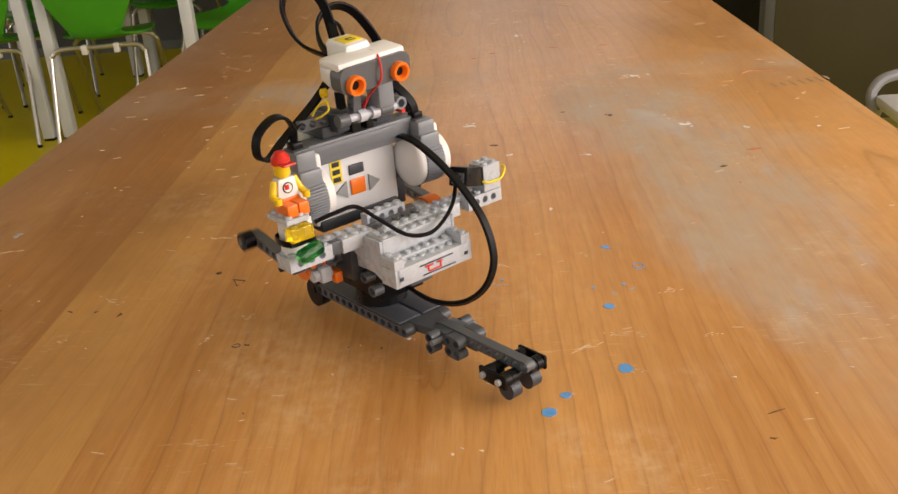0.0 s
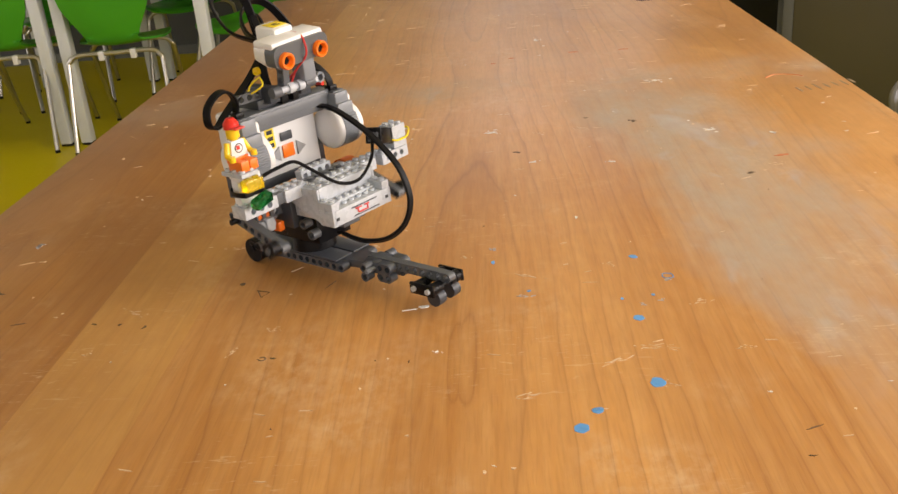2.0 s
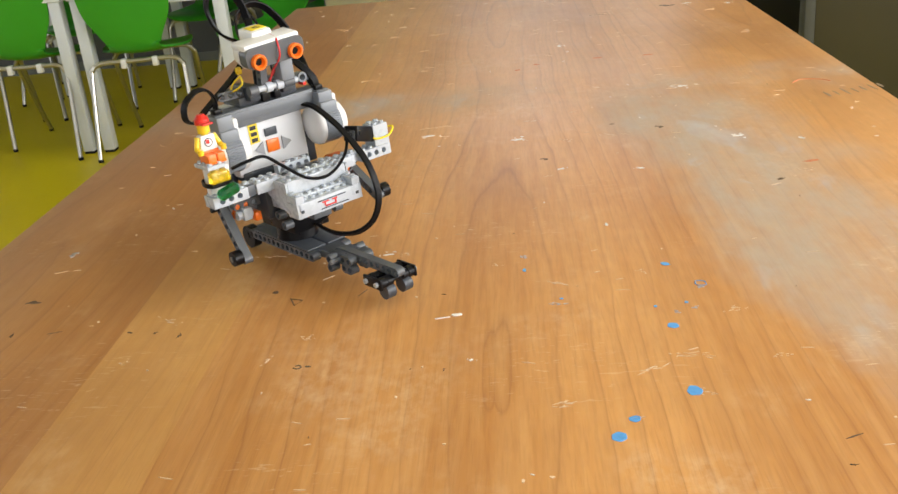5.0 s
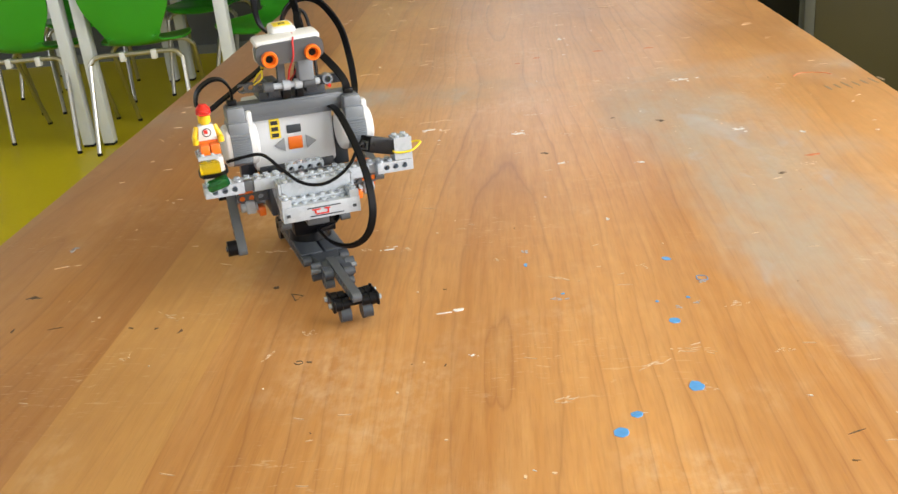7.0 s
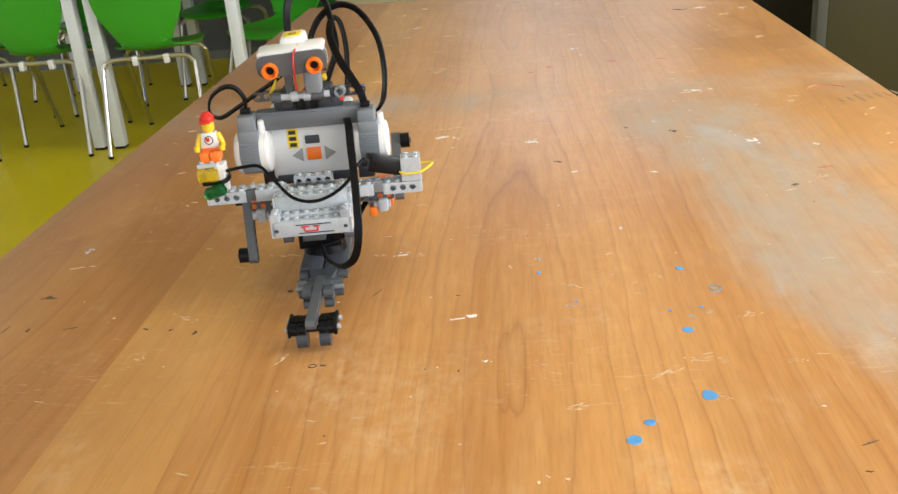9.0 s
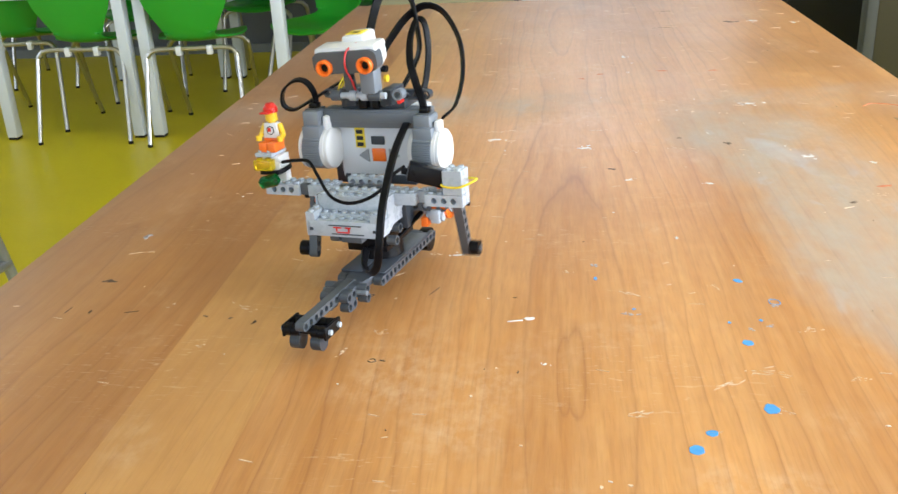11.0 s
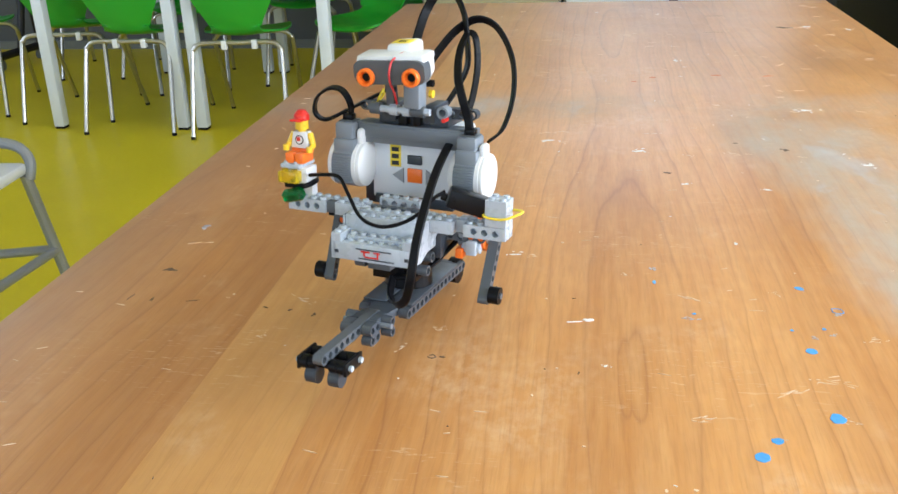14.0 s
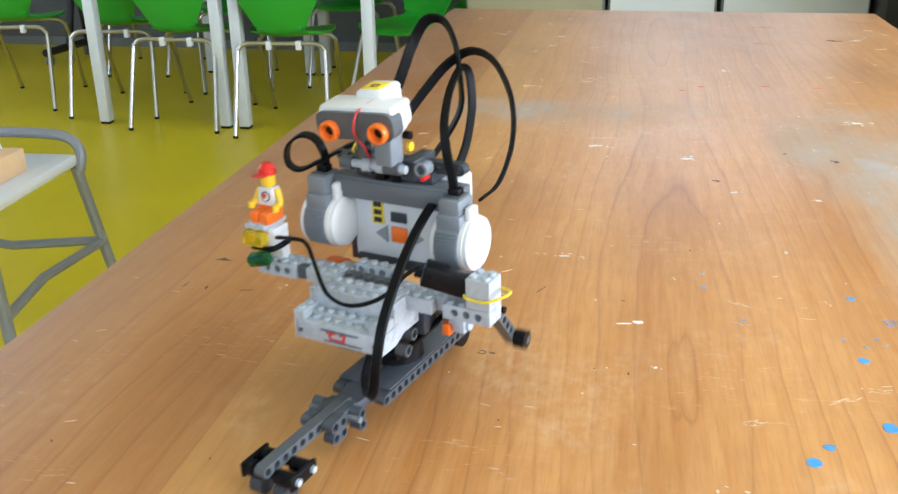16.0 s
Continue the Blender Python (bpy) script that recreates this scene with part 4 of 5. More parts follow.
    piece("black_band", BLACK, lambda bm: sweep(bm, [(-86, -42.6, 103), (-76, -43.2, 103), (-68.5, -42.4, 103.6), (-65.5, -34, 105), (-68, -24, 105), (-78, -23.4, 104), (-86, -24.4, 103.6), (-88, -34, 103), (-86, -42.6, 103)], 4.0, 1.0, s=MM, steps=4, side=(0, 0, 1)), stack, "black rubber band")
    piece("grey_plate", LIGHTGREY, lambda bm: brick(bm, -88, -45, 116.5, 2, 3, 3.2), stack, "grey studded plate")


def toy_figure():
    """Seated toy figure, one plain mesh."""
    bm = bmesh.new()

    def paint(k, made):
        done = set()
        for v in made:
            for f in v.link_faces:
                if f not in done:
                    f.material_index = k
                    done.add(f)

    o = Vector((-77, -34, 118.3))

    def b(k, x0, x1, y0, y1, z0, z1, e=0.6):
        paint(k, box(bm, o.x + x0, o.x + x1, o.y + y0, o.y + y1, o.z + z0, o.z + z1, e, MM))

    b(1, -7.6, -0.4, -9, 7, 0.2, 8.0)
    b(1, 0.4, 7.6, -9, 7, 0.2, 8.0)
    b(1, -7.6, 7.6, 1, 8, 6, 10)
    # torso, tapering upwards
    vs = box(bm, o.x - 7.6, o.x + 7.6, o.y + 0.5, o.y + 8, o.z + 10, o.z + 22.4, 0.5, MM)
    for v in vs:
        f = (v.co.z / MM - o.z - 10) / 12.4
        v.co.x = o.x * MM + (v.co.x - o.x * MM) * (1 - 0.26 * f)
    paint(2, vs)
    paint(4, rod(bm, o + Vector((-0.2, 0.42, 16.4)), o + Vector((-0.2, 0.1, 16.4)), 3.6, 3.6, 18, MM))
    paint(2, rod(bm, o + Vector((-0.2, 0.12, 16.4)), o + Vector((-0.2, -0.05, 16.4)), 2.8, 2.8, 18, MM))
    b(3, -2.4, 0.6, -0.25, 0.0, 15.4, 18.6, 0.05)
    for sx in (-1, 1):
        paint(0, rod(bm, o + Vector((sx * 6.6, 4.5, 21)), o + Vector((sx * 10.2, 2.5, 12.5)), 2.5, 2.2, 12, MM))
        paint(0, rod(bm, o + Vector((sx * 10.2, 2.5, 12.5)), o + Vector((sx * 10.0, -3, 10.6)), 2.2, 2.0, 12, MM))
        paint(0, rod(bm, o + Vector((sx * 10.0, -3, 8.6)), o + Vector((sx * 10.0, -3, 12.6)), 2.4, 2.4, 12, MM))
    paint(0, rod(bm, o + Vector((0, 4.5, 22.4)), o + Vector((0, 4.5, 24)), 3.2, 3.2, 14, MM))
    paint(0, rod(bm, o + Vector((0, 4.5, 24)), o + Vector((0, 4.5, 32)), 5.0, 5.0, 20, MM))
    paint(3, rod(bm, o + Vector((0, 4.5, 31)), o + Vector((0, 4.5, 35)), 6.0, 5.8, 20, MM))
    paint(3, rod(bm, o + Vector((0, 4.5, 35)), o + Vector((0, 4.5, 38.6)), 5.8, 3.0, 20, MM))
    b(3, -4.6, 4.6, -6.2, 2, 31, 32.6, 0.7)
    fig = part("toy_figure", bm, YELLOW, ROBOT, "seated toy figure with red cap, white vest and orange trousers")
    for m in (ORANGE, PLASTICWHITE, RED, INK):
        fig.data.materials.append(m)


def lathe(bm, prof, y, z, n=40):
    """A closed turned shape about an axis along x: rows of (x, radius)."""
    rings = [[bm.verts.new(Vector((x, y + r * math.cos(2 * math.pi * k / n), z + r * math.sin(2 * math.pi * k / n))) * MM) for k in range(n)] for x, r in prof]
    for a, b in zip(rings, rings[1:]):
        for k in range(n):
            bm.faces.new((a[k], a[(k + 1) % n], b[(k + 1) % n], b[k]))
    bm.faces.new(rings[0])
    bm.faces.new(rings[-1][::-1])


def robot_body():
    face = 7
    ctl = piece("controller", SHELLGREY, lambda bm: box(bm, -37, 35, face, face + 40, 84, 143, 3.0, MM), label="pale grey controller case with coloured buttons")
    piece("lower_panel", DARKGREY, lambda bm: bb(bm, -34, 32, face - 1.5, face + 30, 80, 88, b=1), ctl)

    def plate(x, z, w, h):
        return lambda bm: bb(bm, x - w, x + w, face - 1.6, face - 0.1, z - h, z + h, b=0.8)
    piece("button", ORANGE, plate(-0.2, 105.2, 6.2, 5.6), ctl, "orange button")
    piece("button", DARKGREY, plate(-0.2, 117.6, 6.2, 3.6), ctl, "dark grey button")
    for sx in (-1, 1):
        def tri(bm):
            p = [(-0.2 + sx * 9.4, 98.8), (-0.2 + sx * 9.4, 110.8), (-0.2 + sx * 18.6, 104.6)]
            a = [bm.verts.new(Vector((x, face - 1.5, z)) * MM) for x, z in p]
            b = [bm.verts.new(Vector((x, face - 0.1, z)) * MM) for x, z in p]
            bm.faces.new(a)
            bm.faces.new(b[::-1])
            for i in range(3):
                bm.faces.new((a[i], b[i], b[(i + 1) % 3], a[(i + 1) % 3]))
        piece("button", GREYBUTTON, tri, ctl, "grey arrow button", smooth=False)
    lab = piece("paper_label", YELLOWTAPE, lambda bm: bb(bm, -21, -12, face - 0.6, face - 0.1, 111, 129, b=0.05), ctl, "yellow label with black writing turned sideways")
    for z0 in (112.2, 117.6, 123.0):
        piece("writing_bar", INK, lambda bm: bb(bm, -19.6, -13.6, face - 0.9, face - 0.65, z0, z0 + 3.4, b=0.05), lab)
    piece("cross_beam", BEAMGREY, lambda bm: box(bm, -44, 50, -4, 14, 130.5, 146, 1.0, MM), label="slate grey beam across the controller")
    piece("cross_beam_rib", BEAMGREY, lambda bm: bb(bm, -42, 48, -5.2, -4.1, 135.5, 144, b=0.4))
    for cx, sx in ((-49.5, -1), (49.5, 1)):
        cz, cy = 113.5, -3
        mo = piece("motor", MOTORGREY, lambda bm: lathe(bm, [(cx - 8, 18.2), (cx + 8, 18.2)], cy, cz), label="white and grey round motor")
        piece("motor_cap", PLASTICWHITE, lambda bm: lathe(bm, [(cx - 14.6, 7), (cx - 14.2, 11.5), (cx - 13.2, 14.8), (cx - 12, 17), (cx - 10.6, 17.8), (cx - 8.1, 18)], cy, cz), mo, "white motor cap")
        piece("motor_cap", PLASTICWHITE, lambda bm: lathe(bm, [(cx + 8.1, 18), (cx + 11, 18), (cx + 11.3, 17.4), (cx + 12.2, 17.7), (cx + 14, 17.2), (cx + 15.2, 15.5), (cx + 15.8, 11)], cy, cz), mo, "white motor cap")
        for i in range(13):
            z = cz - 13 + i * 1.9
            d = math.sqrt(max(0, 18.6 ** 2 - (z - cz) ** 2))
            piece("rib", MOTORGREY, lambda bm: bb(bm, cx - 7.8, cx + 7.8, cy - d - 1.0, cy - d + 4, z, z + 1.0, b=0.25), mo)
        up = 33 if sx < 0 else 30
        head = piece("motor_head", MOTORGREY, lambda bm: [box(bm, cx - 8.6, cx + 8.6, cy - 14, cy + 10, cz + 9, cz + 21, 2.0, MM), box(bm, cx - 8, cx + 7, cy - 11.5, cy + 8, cz + 19, cz + up, 2.0, MM)], mo)
        piece("socket_rim", MIDGREY, lambda bm: bb(bm, cx - 6.5, cx + 5.5, cy - 8, cy + 6, cz + up - 0.5, cz + up + 0.8, b=0.4), head)
        piece("motor_tab", PLASTICWHITE, lambda bm: box(bm, cx + 7.6, cx + 13, cy - 7, cy + 4, cz + 10, cz + up - 5, 2.2, MM), mo)
        piece("cable_plug", BLACK, lambda bm: bb(bm, cx - 5, cx + 3, cy - 4, cy + 4, cz + up, cz + up + 5, b=1), mo)
        piece("motor_bracket", DARKGREY, lambda bm: bb(bm, cx - 7 - sx * 8, cx + 7 - sx * 8, 18, 32, 76, 118, b=1))
    # neck and shoulder axle
    piece("neck_base", DARKGREY, lambda bm: [bb(bm, -27, 30, 0, 30, 146.2, 154, b=1), bb(bm, -20, -10, -8, 20, 150, 163, b=1), bb(bm, 12, 22, -8, 20, 150, 163, b=1)])
    piece("neck_base", BLACK, lambda bm: [bb(bm, -8, -1, -7, 8, 147, 156, b=0.8), bb(bm, 4, 10, -7, 8, 147, 156, b=0.8)])
    piece("shoulder_axle", LIGHTGREY, lambda bm: rr(bm, (-18, -17, 160.5), (22, -17, 160.5), 2.7, n=12), label="pale grey axle")
    for x, w in ((-21, 4), (-6, 3), (4, 3), (13, 5)):
        piece("axle_bush", MIDGREY if w > 3 else LIGHTGREY, lambda bm: rr(bm, (x - w, -17, 160.5), (x + w, -17, 160.5), 4.3, n=18))
    piece("connector_ring", MOTORGREY, lambda bm: beam(bm, 1, 9, 9, True, along_x(30, -9, 160), hole=2.8))
    piece("red_pin", RED, lambda bm: rr(bm, (31, -13.6, 154.5), (31, -6, 154.5), 1.6))
    piece("small_beam", MIDGREY, lambda bm: beam(bm, 4, 7.6, 7.6, True, along_x(-28, 6, 158)))
    piece("small_beam", DARKGREY, lambda bm: beam(bm, 4, 7.6, 7.6, True, along_x(34, 10, 156)))
    piece("neck_beam", MIDGREY, lambda bm: beam(bm, 4, 6, 7.6, True, Matrix.Translation((-9, -15, 171)) @ Matrix.Rotation(radians(90), 4, "Z") @ Matrix.Rotation(radians(80), 4, "Y")))
    piece("neck_beam", MOTORGREY, lambda bm: bb(bm, 4, 17, -25, -10, 163, 184, b=2.0))
    piece("yellow_bush", YELLOW, lambda bm: [rr(bm, (17.4, -6, 172), (20, -6, 172), 3.0), rr(bm, (-22, 2, 176), (-19, 2, 176), 3.2)])
    piece("black_pin", BLACK, lambda bm: rr(bm, (15, -8, 180), (21, -8, 180), 2.6))
    piece("yellow_band", YELLOWBAND, lambda bm: sweep(bm, [(-22, -2, 172), (-26, 6, 166), (-30, 4, 160), (-24, -6, 166), (-22, -2, 172)], 0.8, n=6, s=MM, steps=5))


def robot_sensor():
    tilt = Matrix.Translation((-0.0026, -0.0172, 0.1915)) @ Matrix.Rotation(radians(-3), 4, "Y") @ Matrix.Rotation(radians(6), 4, "X")

    def rounded(bm, w, h, y0, y1, r, k=1.0):
        """A plate with rounded corners in xz, from y0 to y1, shrinking by k."""
        rings = []
        for y, f in ((y0, 1.0), (y1, k)):
            ring = []
            for cx, cz, a0 in ((w - r, h - r, 0), (-w + r, h - r, 90), (-w + r, -h + r, 180), (w - r, -h + r, 270)):
                for i in range(6):
                    a = radians(a0 + 18 * i)
                    ring.append(bm.verts.new(tilt @ (Vector(((cx + r * math.cos(a)) * f, y, (cz + r * math.sin(a)) * f)) * MM)))
            rings.append(ring)
        n = len(rings[0])
        for i in range(n):
            bm.faces.new((rings[0][i], rings[0][(i + 1) % n], rings[1][(i + 1) % n], rings[1][i]))
        bm.faces.new(rings[0])
        bm.faces.new(rings[1][::-1])

    sen = piece("distance_sensor", MIDGREY, lambda bm: rounded(bm, 27.5, 8.6, -17, -6, 6), label="white and grey sensor head with two orange eyes")
    piece("sensor_shell", PLASTICWHITE, lambda bm: rounded(bm, 28, 9.2, -6.05, 11, 6.5, 0.84), sen, "white sensor shell")
    piece("sensor_roof", PLASTICWHITE, lambda bm: box(bm, -26.5, 26.5, -14.5, 8, 5, 11.6, 2.6, MM, tilt), sen)
    piece("sensor_back", PLASTICWHITE, lambda bm: box(bm, -9, 11, 1, 25, -5, 16, 3.0, MM, tilt), sen)
    lab = piece("paper_label", YELLOWTAPE, lambda bm: box(bm, -6, 8, 5, 18, 16.05, 16.5, 0.05, MM, tilt), sen, "yellow paper label with a black sign")
    piece("writing_bar", INK, lambda bm: [box(bm, -1.5, 4, 8, 9, 16.55, 16.8, 0.0, MM, tilt), box(bm, -1.5, 4, 11.5, 12.5, 16.55, 16.8, 0.0, MM, tilt), box(bm, -1.5, -0.5, 8, 12.5, 16.55, 16.8, 0.0, MM, tilt)], lab)
    for x in (-17.5, 17.5):
        def ring(bm):
            q = 28
            prof = [(6.5, -16.5), (6.5, -20.5), (6.0, -21.3), (4.6, -21.3), (3.9, -19.4), (2.9, -17.6), (2.8, -13)]
            rows_ = [[bm.verts.new(tilt @ (Vector((x + r * math.cos(2 * math.pi * k / q), y, -3 + r * math.sin(2 * math.pi * k / q))) * MM)) for k in range(q)] for r, y in prof]
            for a, b in zip(rows_, rows_[1:]):
                for k in range(q):
                    bm.faces.new((a[k], a[(k + 1) % q], b[(k + 1) % q], b[k]))
        eye = piece("eye_ring", ORANGE, ring, sen, "orange eye ring")

        def pupil(bm):
            bmesh.ops.transform(bm, matrix=tilt, verts=rod(bm, (x, -17.9, -3), (x, -17.05, -3), 2.85, 2.85, 20, MM))
        piece("eye_mesh", BLACK, pupil, eye)
    piece("red_band", REDBAND, lambda bm: sweep(bm, [(3, 4, 203.6), (2.5, -26, 201.8), (0, -35.4, 197), (-1, -36.5, 186), (-3, -24, 174), (-4, -16, 163), (-6, -8, 158), (2, -8, 165), (6, -22, 178)], 0.8, n=8, s=MM, steps=5), sen, "red rubber band round the sensor")


def robot_cables():
    def strap(name, pts, w=6.2, h=2.2, side=(1, 0, 0), label="flat black cable"):
        piece(name, CABLE, lambda bm: sweep(bm, pts, w, h, s=MM, steps=7, side=side), label=label)

    strap("front_cable", [(30, 6, 136), (34, -16, 133), (36, -40, 122), (38, -62, 106), (39, -80, 86), (38, -88, 62), (32, -84, 42), (20, -74, 32), (8, -58, 32), (2, -40, 38)], 6.4, 2.6, (1, 0, 0))
    strap("thin_cable", [(-66, -40, 110), (-52, -44, 113), (-38, -46, 113), (-27, -53, 103), (-13, -62, 90), (3, -65, 86), (18, -62, 89), (31, -58, 97), (39, -53, 107), (46, -46.5, 112)], 2.6, 2.6, (0, 1, 0), "thin black cable")
    strap("head_cable", [(-3, 8, 194), (-12, 36, 203), (-12, 54, 223), (-3, 58, 238), (10, 58, 238), (20, 54, 225), (24, 52, 205), (25, 50, 184), (17, 42, 164), (10, 30, 150)], 7.2, 2.2, (0, 1, 0))
    strap("side_cable", [(7, 14, 188), (6, 38, 197), (14, 54, 211), (30, 58, 220), (47, 57, 214), (61, 52, 192), (65, 44, 166), (63, 28, 144), (58, 12, 137)], 7.0, 2.2, (0, 1, 0))
    strap("loop_cable", [(48, -4, 147), (46, -3, 156), (39, 4, 168), (29, 20, 182), (22, 42, 198), (25, 52, 210), (31, 52, 206), (34, 49, 186), (33, 42, 163), (31, 32, 148)], 6.6, 2.2, (1, 0, 0))
    strap("ring_cable", [(-50, -1, 150), (-50, -3, 160), (-56, -4, 169), (-66, -5, 170), (-77, -5, 162), (-79, -5, 150), (-71, -3, 145), (-58, 2, 151), (-40, 6, 161), (-22, 10, 171), (-10, 10, 182)], 7.4, 2.0, (0, 1, 0))
    strap("under_cable", [(2, -38, 38), (18, -30, 40), (30, -18, 50), (40, -6, 62)], 6.0, 2.2, (0, 1, 0))


def robot_leg(sx):
    leg = piece("leg", MIDGREY, lambda bm: beam(bm, 8, 7.6, 7.6, True, Matrix.Translation((0, 0, -22)) @ Matrix.Rotation(radians(90), 4, "Z") @ Matrix.Rotation(radians(90), 4, "Y")), label="grey beam leg with a row of round holes")
    piece("leg_wheel", BLACK, lambda bm: rr(bm, (sx * 4.0, 0, -46), (sx * 12.0, 0, -46), 6.6, n=24), leg, "black rubber foot wheel")
    piece("wheel_pin", MIDGREY, lambda bm: rr(bm, (sx * 3.9, 0, -46), (sx * 13.2, 0, -46), 2.6, n=14), leg)
    return leg


GREYBUTTON = material("grey rubber button", (0.26, 0.27, 0.29), 0.45, vary=0.05)
robot_foot()
robot_tray()
robot_arms()
robot_body()
robot_sensor()
robot_cables()
toy_figure()
LEFT_LEG, RIGHT_LEG = robot_leg(-1), robot_leg(1)
ROBOT.matrix_world = pose(0, 0, 0)

# the walk of the robot: seconds, place, turn, nod, lean
ROBOT_ROWS = [
    (0, -0.0395, 0.5743, 0.8772, 41.9, -0.8, -0.3),
    (0.32, -0.0402, 0.5747, 0.8775, 42.2, -0.6, -0.1),
    (0.5, -0.0556, 0.5990, 0.8836, 44.9, 2.2, -0.8),
    (0.62, -0.0677, 0.6192, 0.8805, 46.5, 0.8, -0.6),
    (0.78, -0.0829, 0.6445, 0.8764, 48.5, -1.0, -0.3),
    (1, -0.0831, 0.6448, 0.8762, 48.4, -1.0, -0.5),
    (1.5, -0.0830, 0.6449, 0.8763, 48.3, -1.0, -1.1),
    (1.58, -0.0830, 0.6446, 0.8762, 48.3, -1.0, -1.0),
    (1.72, -0.1019, 0.6691, 0.8820, 50.0, 1.3, -1.0),
    (1.92, -0.1299, 0.7073, 0.8757, 52.5, -1.7, -0.9),
    (2, -0.1299, 0.7070, 0.8756, 52.5, -1.8, -0.8),
    (2.5, -0.1304, 0.7052, 0.8757, 52.5, -1.9, -1.2),
    (2.65, -0.1305, 0.7056, 0.8756, 52.6, -1.8, -1.2),
    (2.85, -0.1367, 0.7131, 0.8786, 53.8, -0.6, -2.2),
    (3, -0.1369, 0.7135, 0.8787, 53.9, -0.5, -2.3),
    (3.5, -0.1394, 0.7141, 0.8794, 54.1, 0.1, -2.2),
    (3.62, -0.1389, 0.7138, 0.8791, 53.9, -0.1, -2.1),
    (3.75, -0.1633, 0.7354, 0.8808, 53.1, -1.0, -2.0),
    (3.9, -0.1866, 0.7580, 0.8765, 52.3, -1.9, -1.7),
    (4.2, -0.1863, 0.7585, 0.8760, 52.0, -2.1, -1.6),
    (4.9, -0.1818, 0.7545, 0.8758, 45.2, -2.0, -1.3),
    (5.15, -0.1799, 0.7526, 0.8789, 41.9, -2.0, -1.1),
    (6.1, -0.1735, 0.7466, 0.8757, 31.9, -1.9, -0.6),
    (6.3, -0.1716, 0.7454, 0.8757, 29.7, -1.9, -0.5),
    (6.5, -0.1718, 0.7463, 0.8756, 29.5, -1.8, -0.5),
    (6.62, -0.1719, 0.7461, 0.8757, 29.6, -1.9, -0.5),
    (6.85, -0.1681, 0.7427, 0.8753, 23.6, -1.0, 1.9),
    (7, -0.1683, 0.7424, 0.8753, 23.7, -1.1, 1.9),
    (7.2, -0.1690, 0.7427, 0.8748, 22.0, -1.0, 0.2),
    (7.5, -0.1687, 0.7431, 0.8749, 21.9, -1.1, 0.2),
    (8, -0.1686, 0.7433, 0.8747, 21.7, -0.9, -0.2),
    (8.1, -0.1683, 0.7428, 0.8749, 22.1, -0.8, -0.3),
    (8.3, -0.1618, 0.7276, 0.8753, 8.5, -0.7, 0.3),
    (8.5, -0.1613, 0.7264, 0.8756, 9.2, -0.5, 0.2),
    (8.8, -0.1617, 0.7263, 0.8753, 8.8, -0.7, 0.2),
    (9.3, -0.1584, 0.7140, 0.8769, -0.9, -0.7, -0.9),
    (10, -0.1583, 0.7117, 0.8763, -2.9, -1.1, -0.9),
    (10.6, -0.1551, 0.6994, 0.8788, -13.1, -1.1, -2.0),
    (11, -0.1547, 0.6982, 0.8784, -14.3, -1.4, -2.0),
    (11.12, -0.1553, 0.6966, 0.8772, -15.5, -0.7, -0.0),
    (11.5, -0.1550, 0.6980, 0.8767, -15.7, -0.3, 0.3),
    (12, -0.1557, 0.6995, 0.8767, -15.7, -0.0, 0.3),
    (12.2, -0.1566, 0.6995, 0.8768, -15.4, -0.3, 0.3),
    (12.38, -0.1634, 0.6685, 0.8858, -13.8, -8.7, 1.0),
    (12.5, -0.1640, 0.6685, 0.8859, -13.6, -8.9, 1.0),
    (12.6, -0.1661, 0.6552, 0.8811, -13.8, -5.3, 0.7),
    (12.7, -0.1692, 0.6349, 0.8753, -13.9, -0.1, 0.2),
    (13, -0.1665, 0.6340, 0.8760, -14.8, 0.8, 0.1),
    (13.5, -0.1673, 0.6359, 0.8758, -14.8, 0.8, -0.0),
    (13.75, -0.1682, 0.6360, 0.8754, -14.6, 0.6, 0.1),
    (14, -0.1701, 0.6222, 0.8816, -13.1, -3.8, 1.1),
    (14.12, -0.1717, 0.6153, 0.8846, -13.8, -5.8, 1.1),
    (14.2, -0.1735, 0.6047, 0.8826, -14.8, -5.5, 1.1),
    (14.3, -0.1822, 0.5649, 0.8757, -18.5, 0.8, 1.0),
    (14.5, -0.1815, 0.5635, 0.8757, -18.9, 0.6, 1.0),
    (15, -0.1807, 0.5620, 0.8758, -18.9, 0.5, 0.5),
    (15.5, -0.1807, 0.5619, 0.8757, -18.3, 0.4, 1.0),
    (15.65, -0.1802, 0.5599, 0.8760, -18.3, 0.1, 0.9),
    (15.85, -0.1846, 0.5393, 0.8824, -18.0, -4.7, 0.3),
    (15.93, -0.1883, 0.5202, 0.8766, -17.7, 0.7, -0.3),
    (16, -0.1911, 0.5043, 0.8762, -17.5, 1.0, -0.6),
]

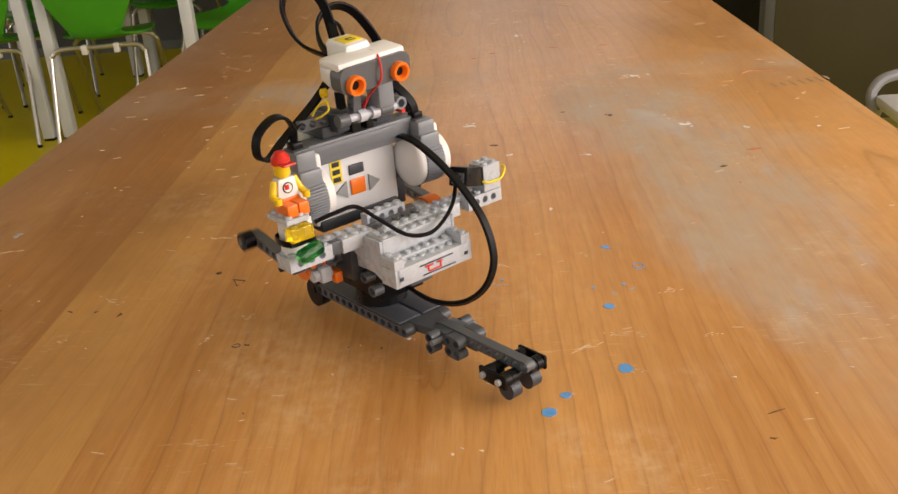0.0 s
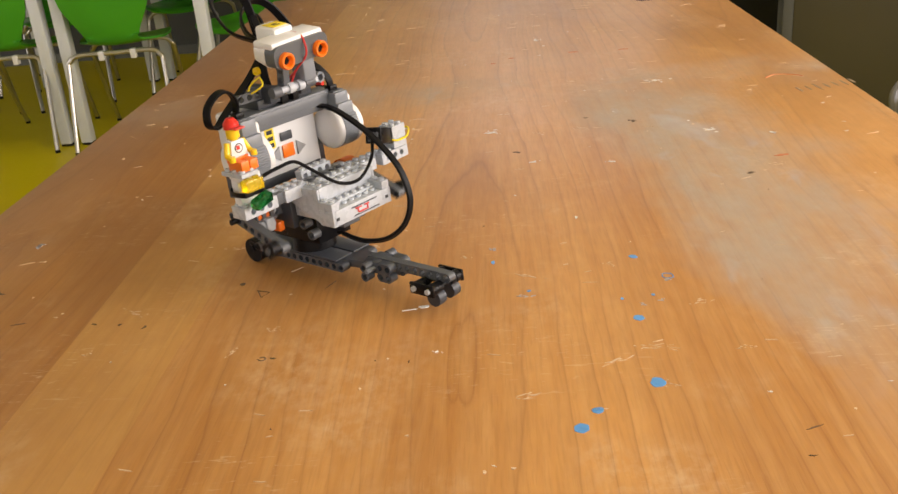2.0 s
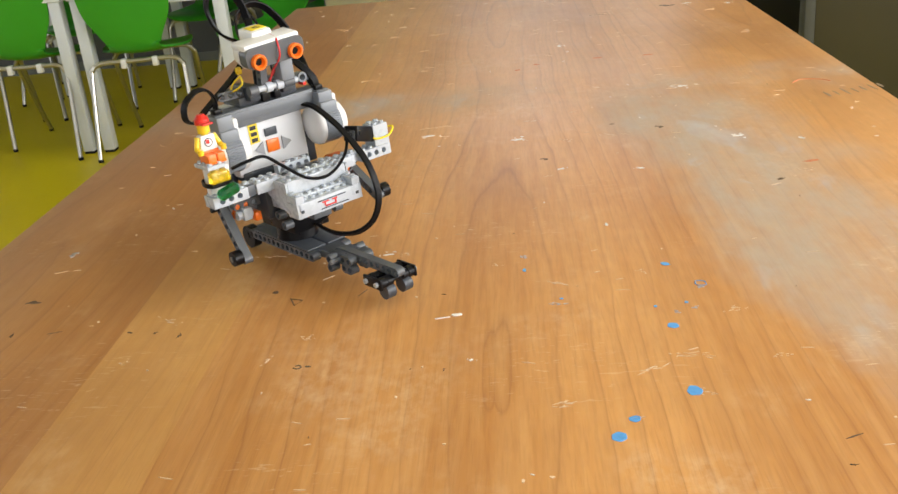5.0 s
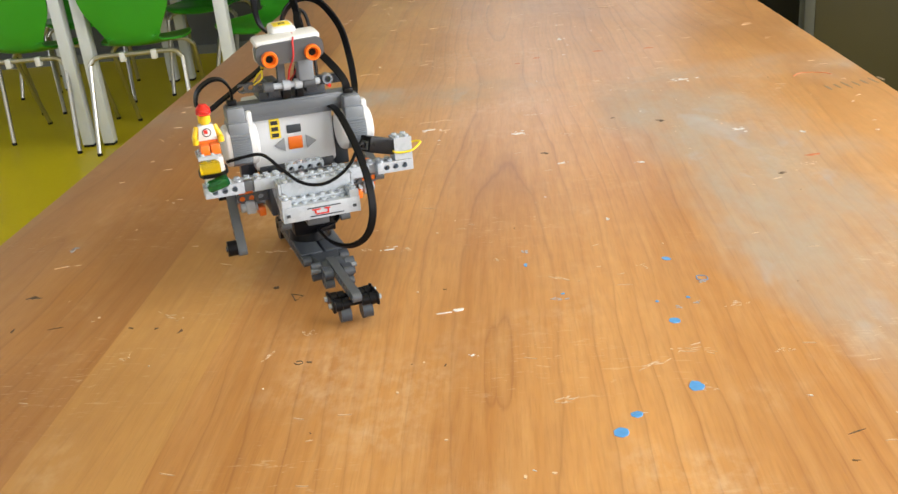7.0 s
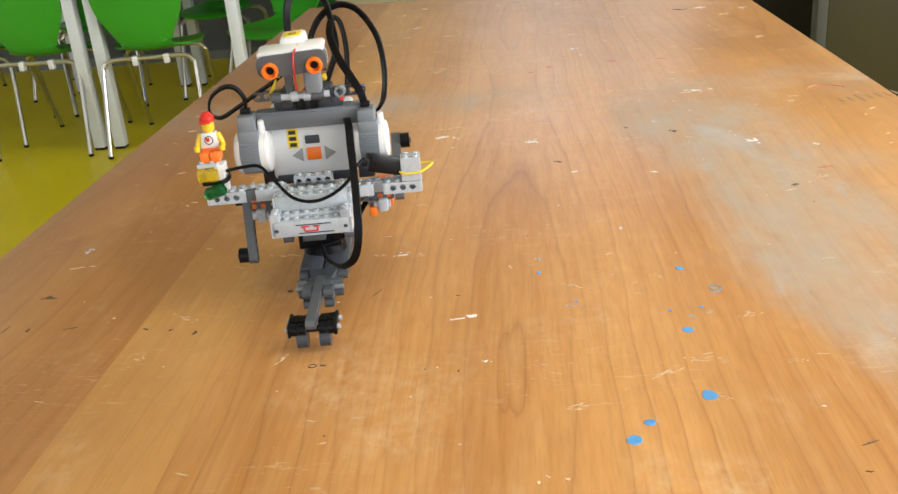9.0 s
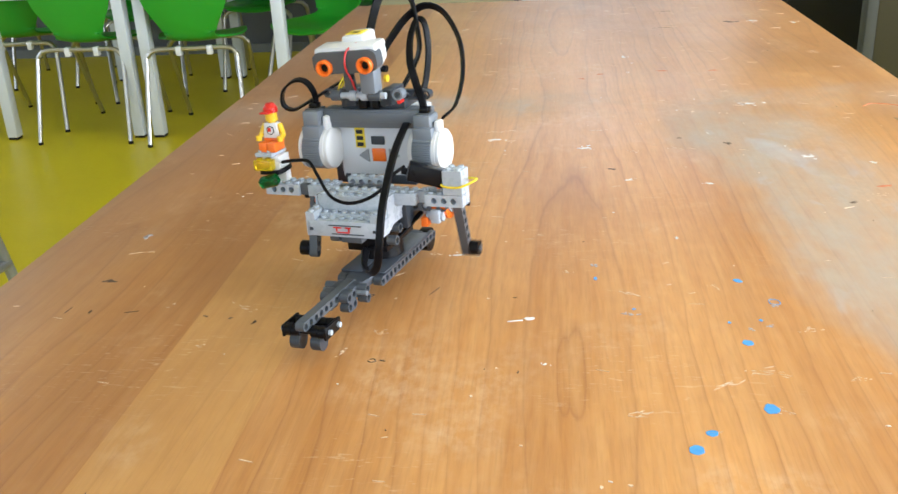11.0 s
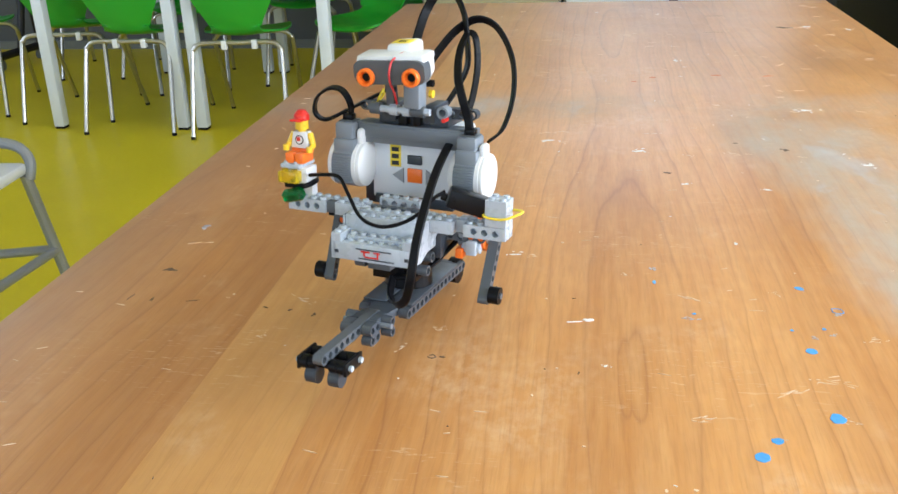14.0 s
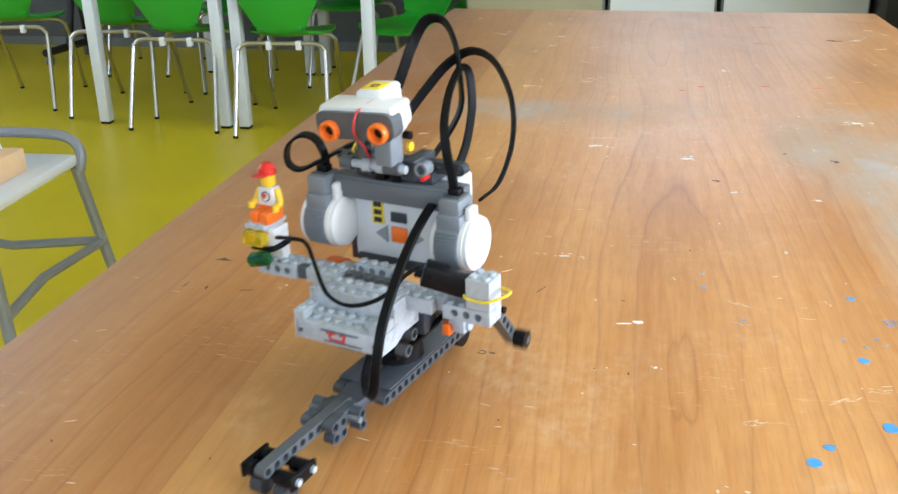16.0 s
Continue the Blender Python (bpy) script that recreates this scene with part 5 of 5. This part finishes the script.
# turn of the two legs about their hips: seconds, degrees (back is plus)
LEFT_TURN = [(0, 100), (0.1, 76), (0.2, 58), (0.3, 36), (0.5, 8), (0.6, -10), (0.7, -30), (0.8, -75), (0.9, -130), (1.0, -180), (1.1, -220), (1.2, -248), (1.3, -280), (1.4, -300), (1.5, -324),
             (1.7, -350), (1.8, -370), (1.9, -395), (2.0, -430), (2.1, -475), (2.2, -525), (2.3, -575), (2.4, -605), (2.5, -630), (2.65, -665), (2.8, -690), (3.5, -696), (3.65, -705), (3.75, -722),
             (3.9, -735), (4.1, -740), (4.6, -748), (6.3, -764), (6.6, -764), (7.0, -756), (7.3, -745), (8.1, -732), (8.5, -732), (10.8, -736), (11.0, -736), (12.0, -734), (12.3, -724), (12.5, -712),
             (12.6, -690), (12.7, -645), (13.0, -560), (13.2, -480), (13.35, -435), (13.5, -416), (13.75, -400), (14.0, -384), (14.2, -360), (14.3, -300), (14.5, -280), (14.8, -195), (15.0, -120),
             (15.2, -60), (15.5, -12), (15.85, 0), (16.0, 40)]
RIGHT_TURN = [(0, 100), (0.1, 76), (0.2, 58), (0.3, 36), (0.5, 8), (0.6, -10), (0.7, -30), (0.8, -75), (0.9, -130), (1.0, -180), (1.1, -220), (1.2, -248), (1.3, -280), (1.4, -300), (1.5,
              -324), (1.7, -350), (1.8, -370), (1.9, -395), (2.0, -430), (2.1, -475), (2.2, -525), (2.3, -575), (2.4, -605), (2.5, -630), (2.65, -665), (2.8, -690), (3.5, -696), (3.65, -705), (3.75,
              -722), (3.9, -735), (4.1, -740), (4.9, -775), (5.6, -830), (6.3, -880), (6.5, -850), (6.6, -800), (6.7, -752), (6.8, -705), (6.9, -652), (7.0, -610), (7.3, -515), (7.6, -428), (7.8, -392), (8.0, -366),
              (8.1, -352), (8.3, -316), (8.5, -290), (8.7, -278), (9.1, -200), (9.5, -120), (9.9, -60), (10.4, -24), (10.8, -12), (11.0, 16), (11.1, 70), (11.3, 135), (11.5, 210), (11.65, 270), (11.8,
              305), (12.0, 324), (12.2, 332), (12.5, 352), (12.6, 385), (12.7, 435), (12.85, 455), (13.0, 470), (13.15, 530), (13.3, 605), (13.5, 660), (13.75, 678), (14.0, 688), (14.2, 710), (14.3, 760),
              (14.5, 796), (14.75, 870), (15.0, 950), (15.2, 1015), (15.5, 1052), (15.85, 1065), (16.0, 1120)]


def motions():
    walk(ROBOT, [(t, pose(x, y, z, nod, lean, turn)) for t, x, y, z, turn, nod, lean in ROBOT_ROWS])
    walk(LEFT_LEG, [(t, pose(-0.063, 0.002, 0.068, a)) for t, a in LEFT_TURN])
    walk(RIGHT_LEG, [(t, pose(0.069, 0.002, 0.068, a)) for t, a in RIGHT_TURN])


motions()
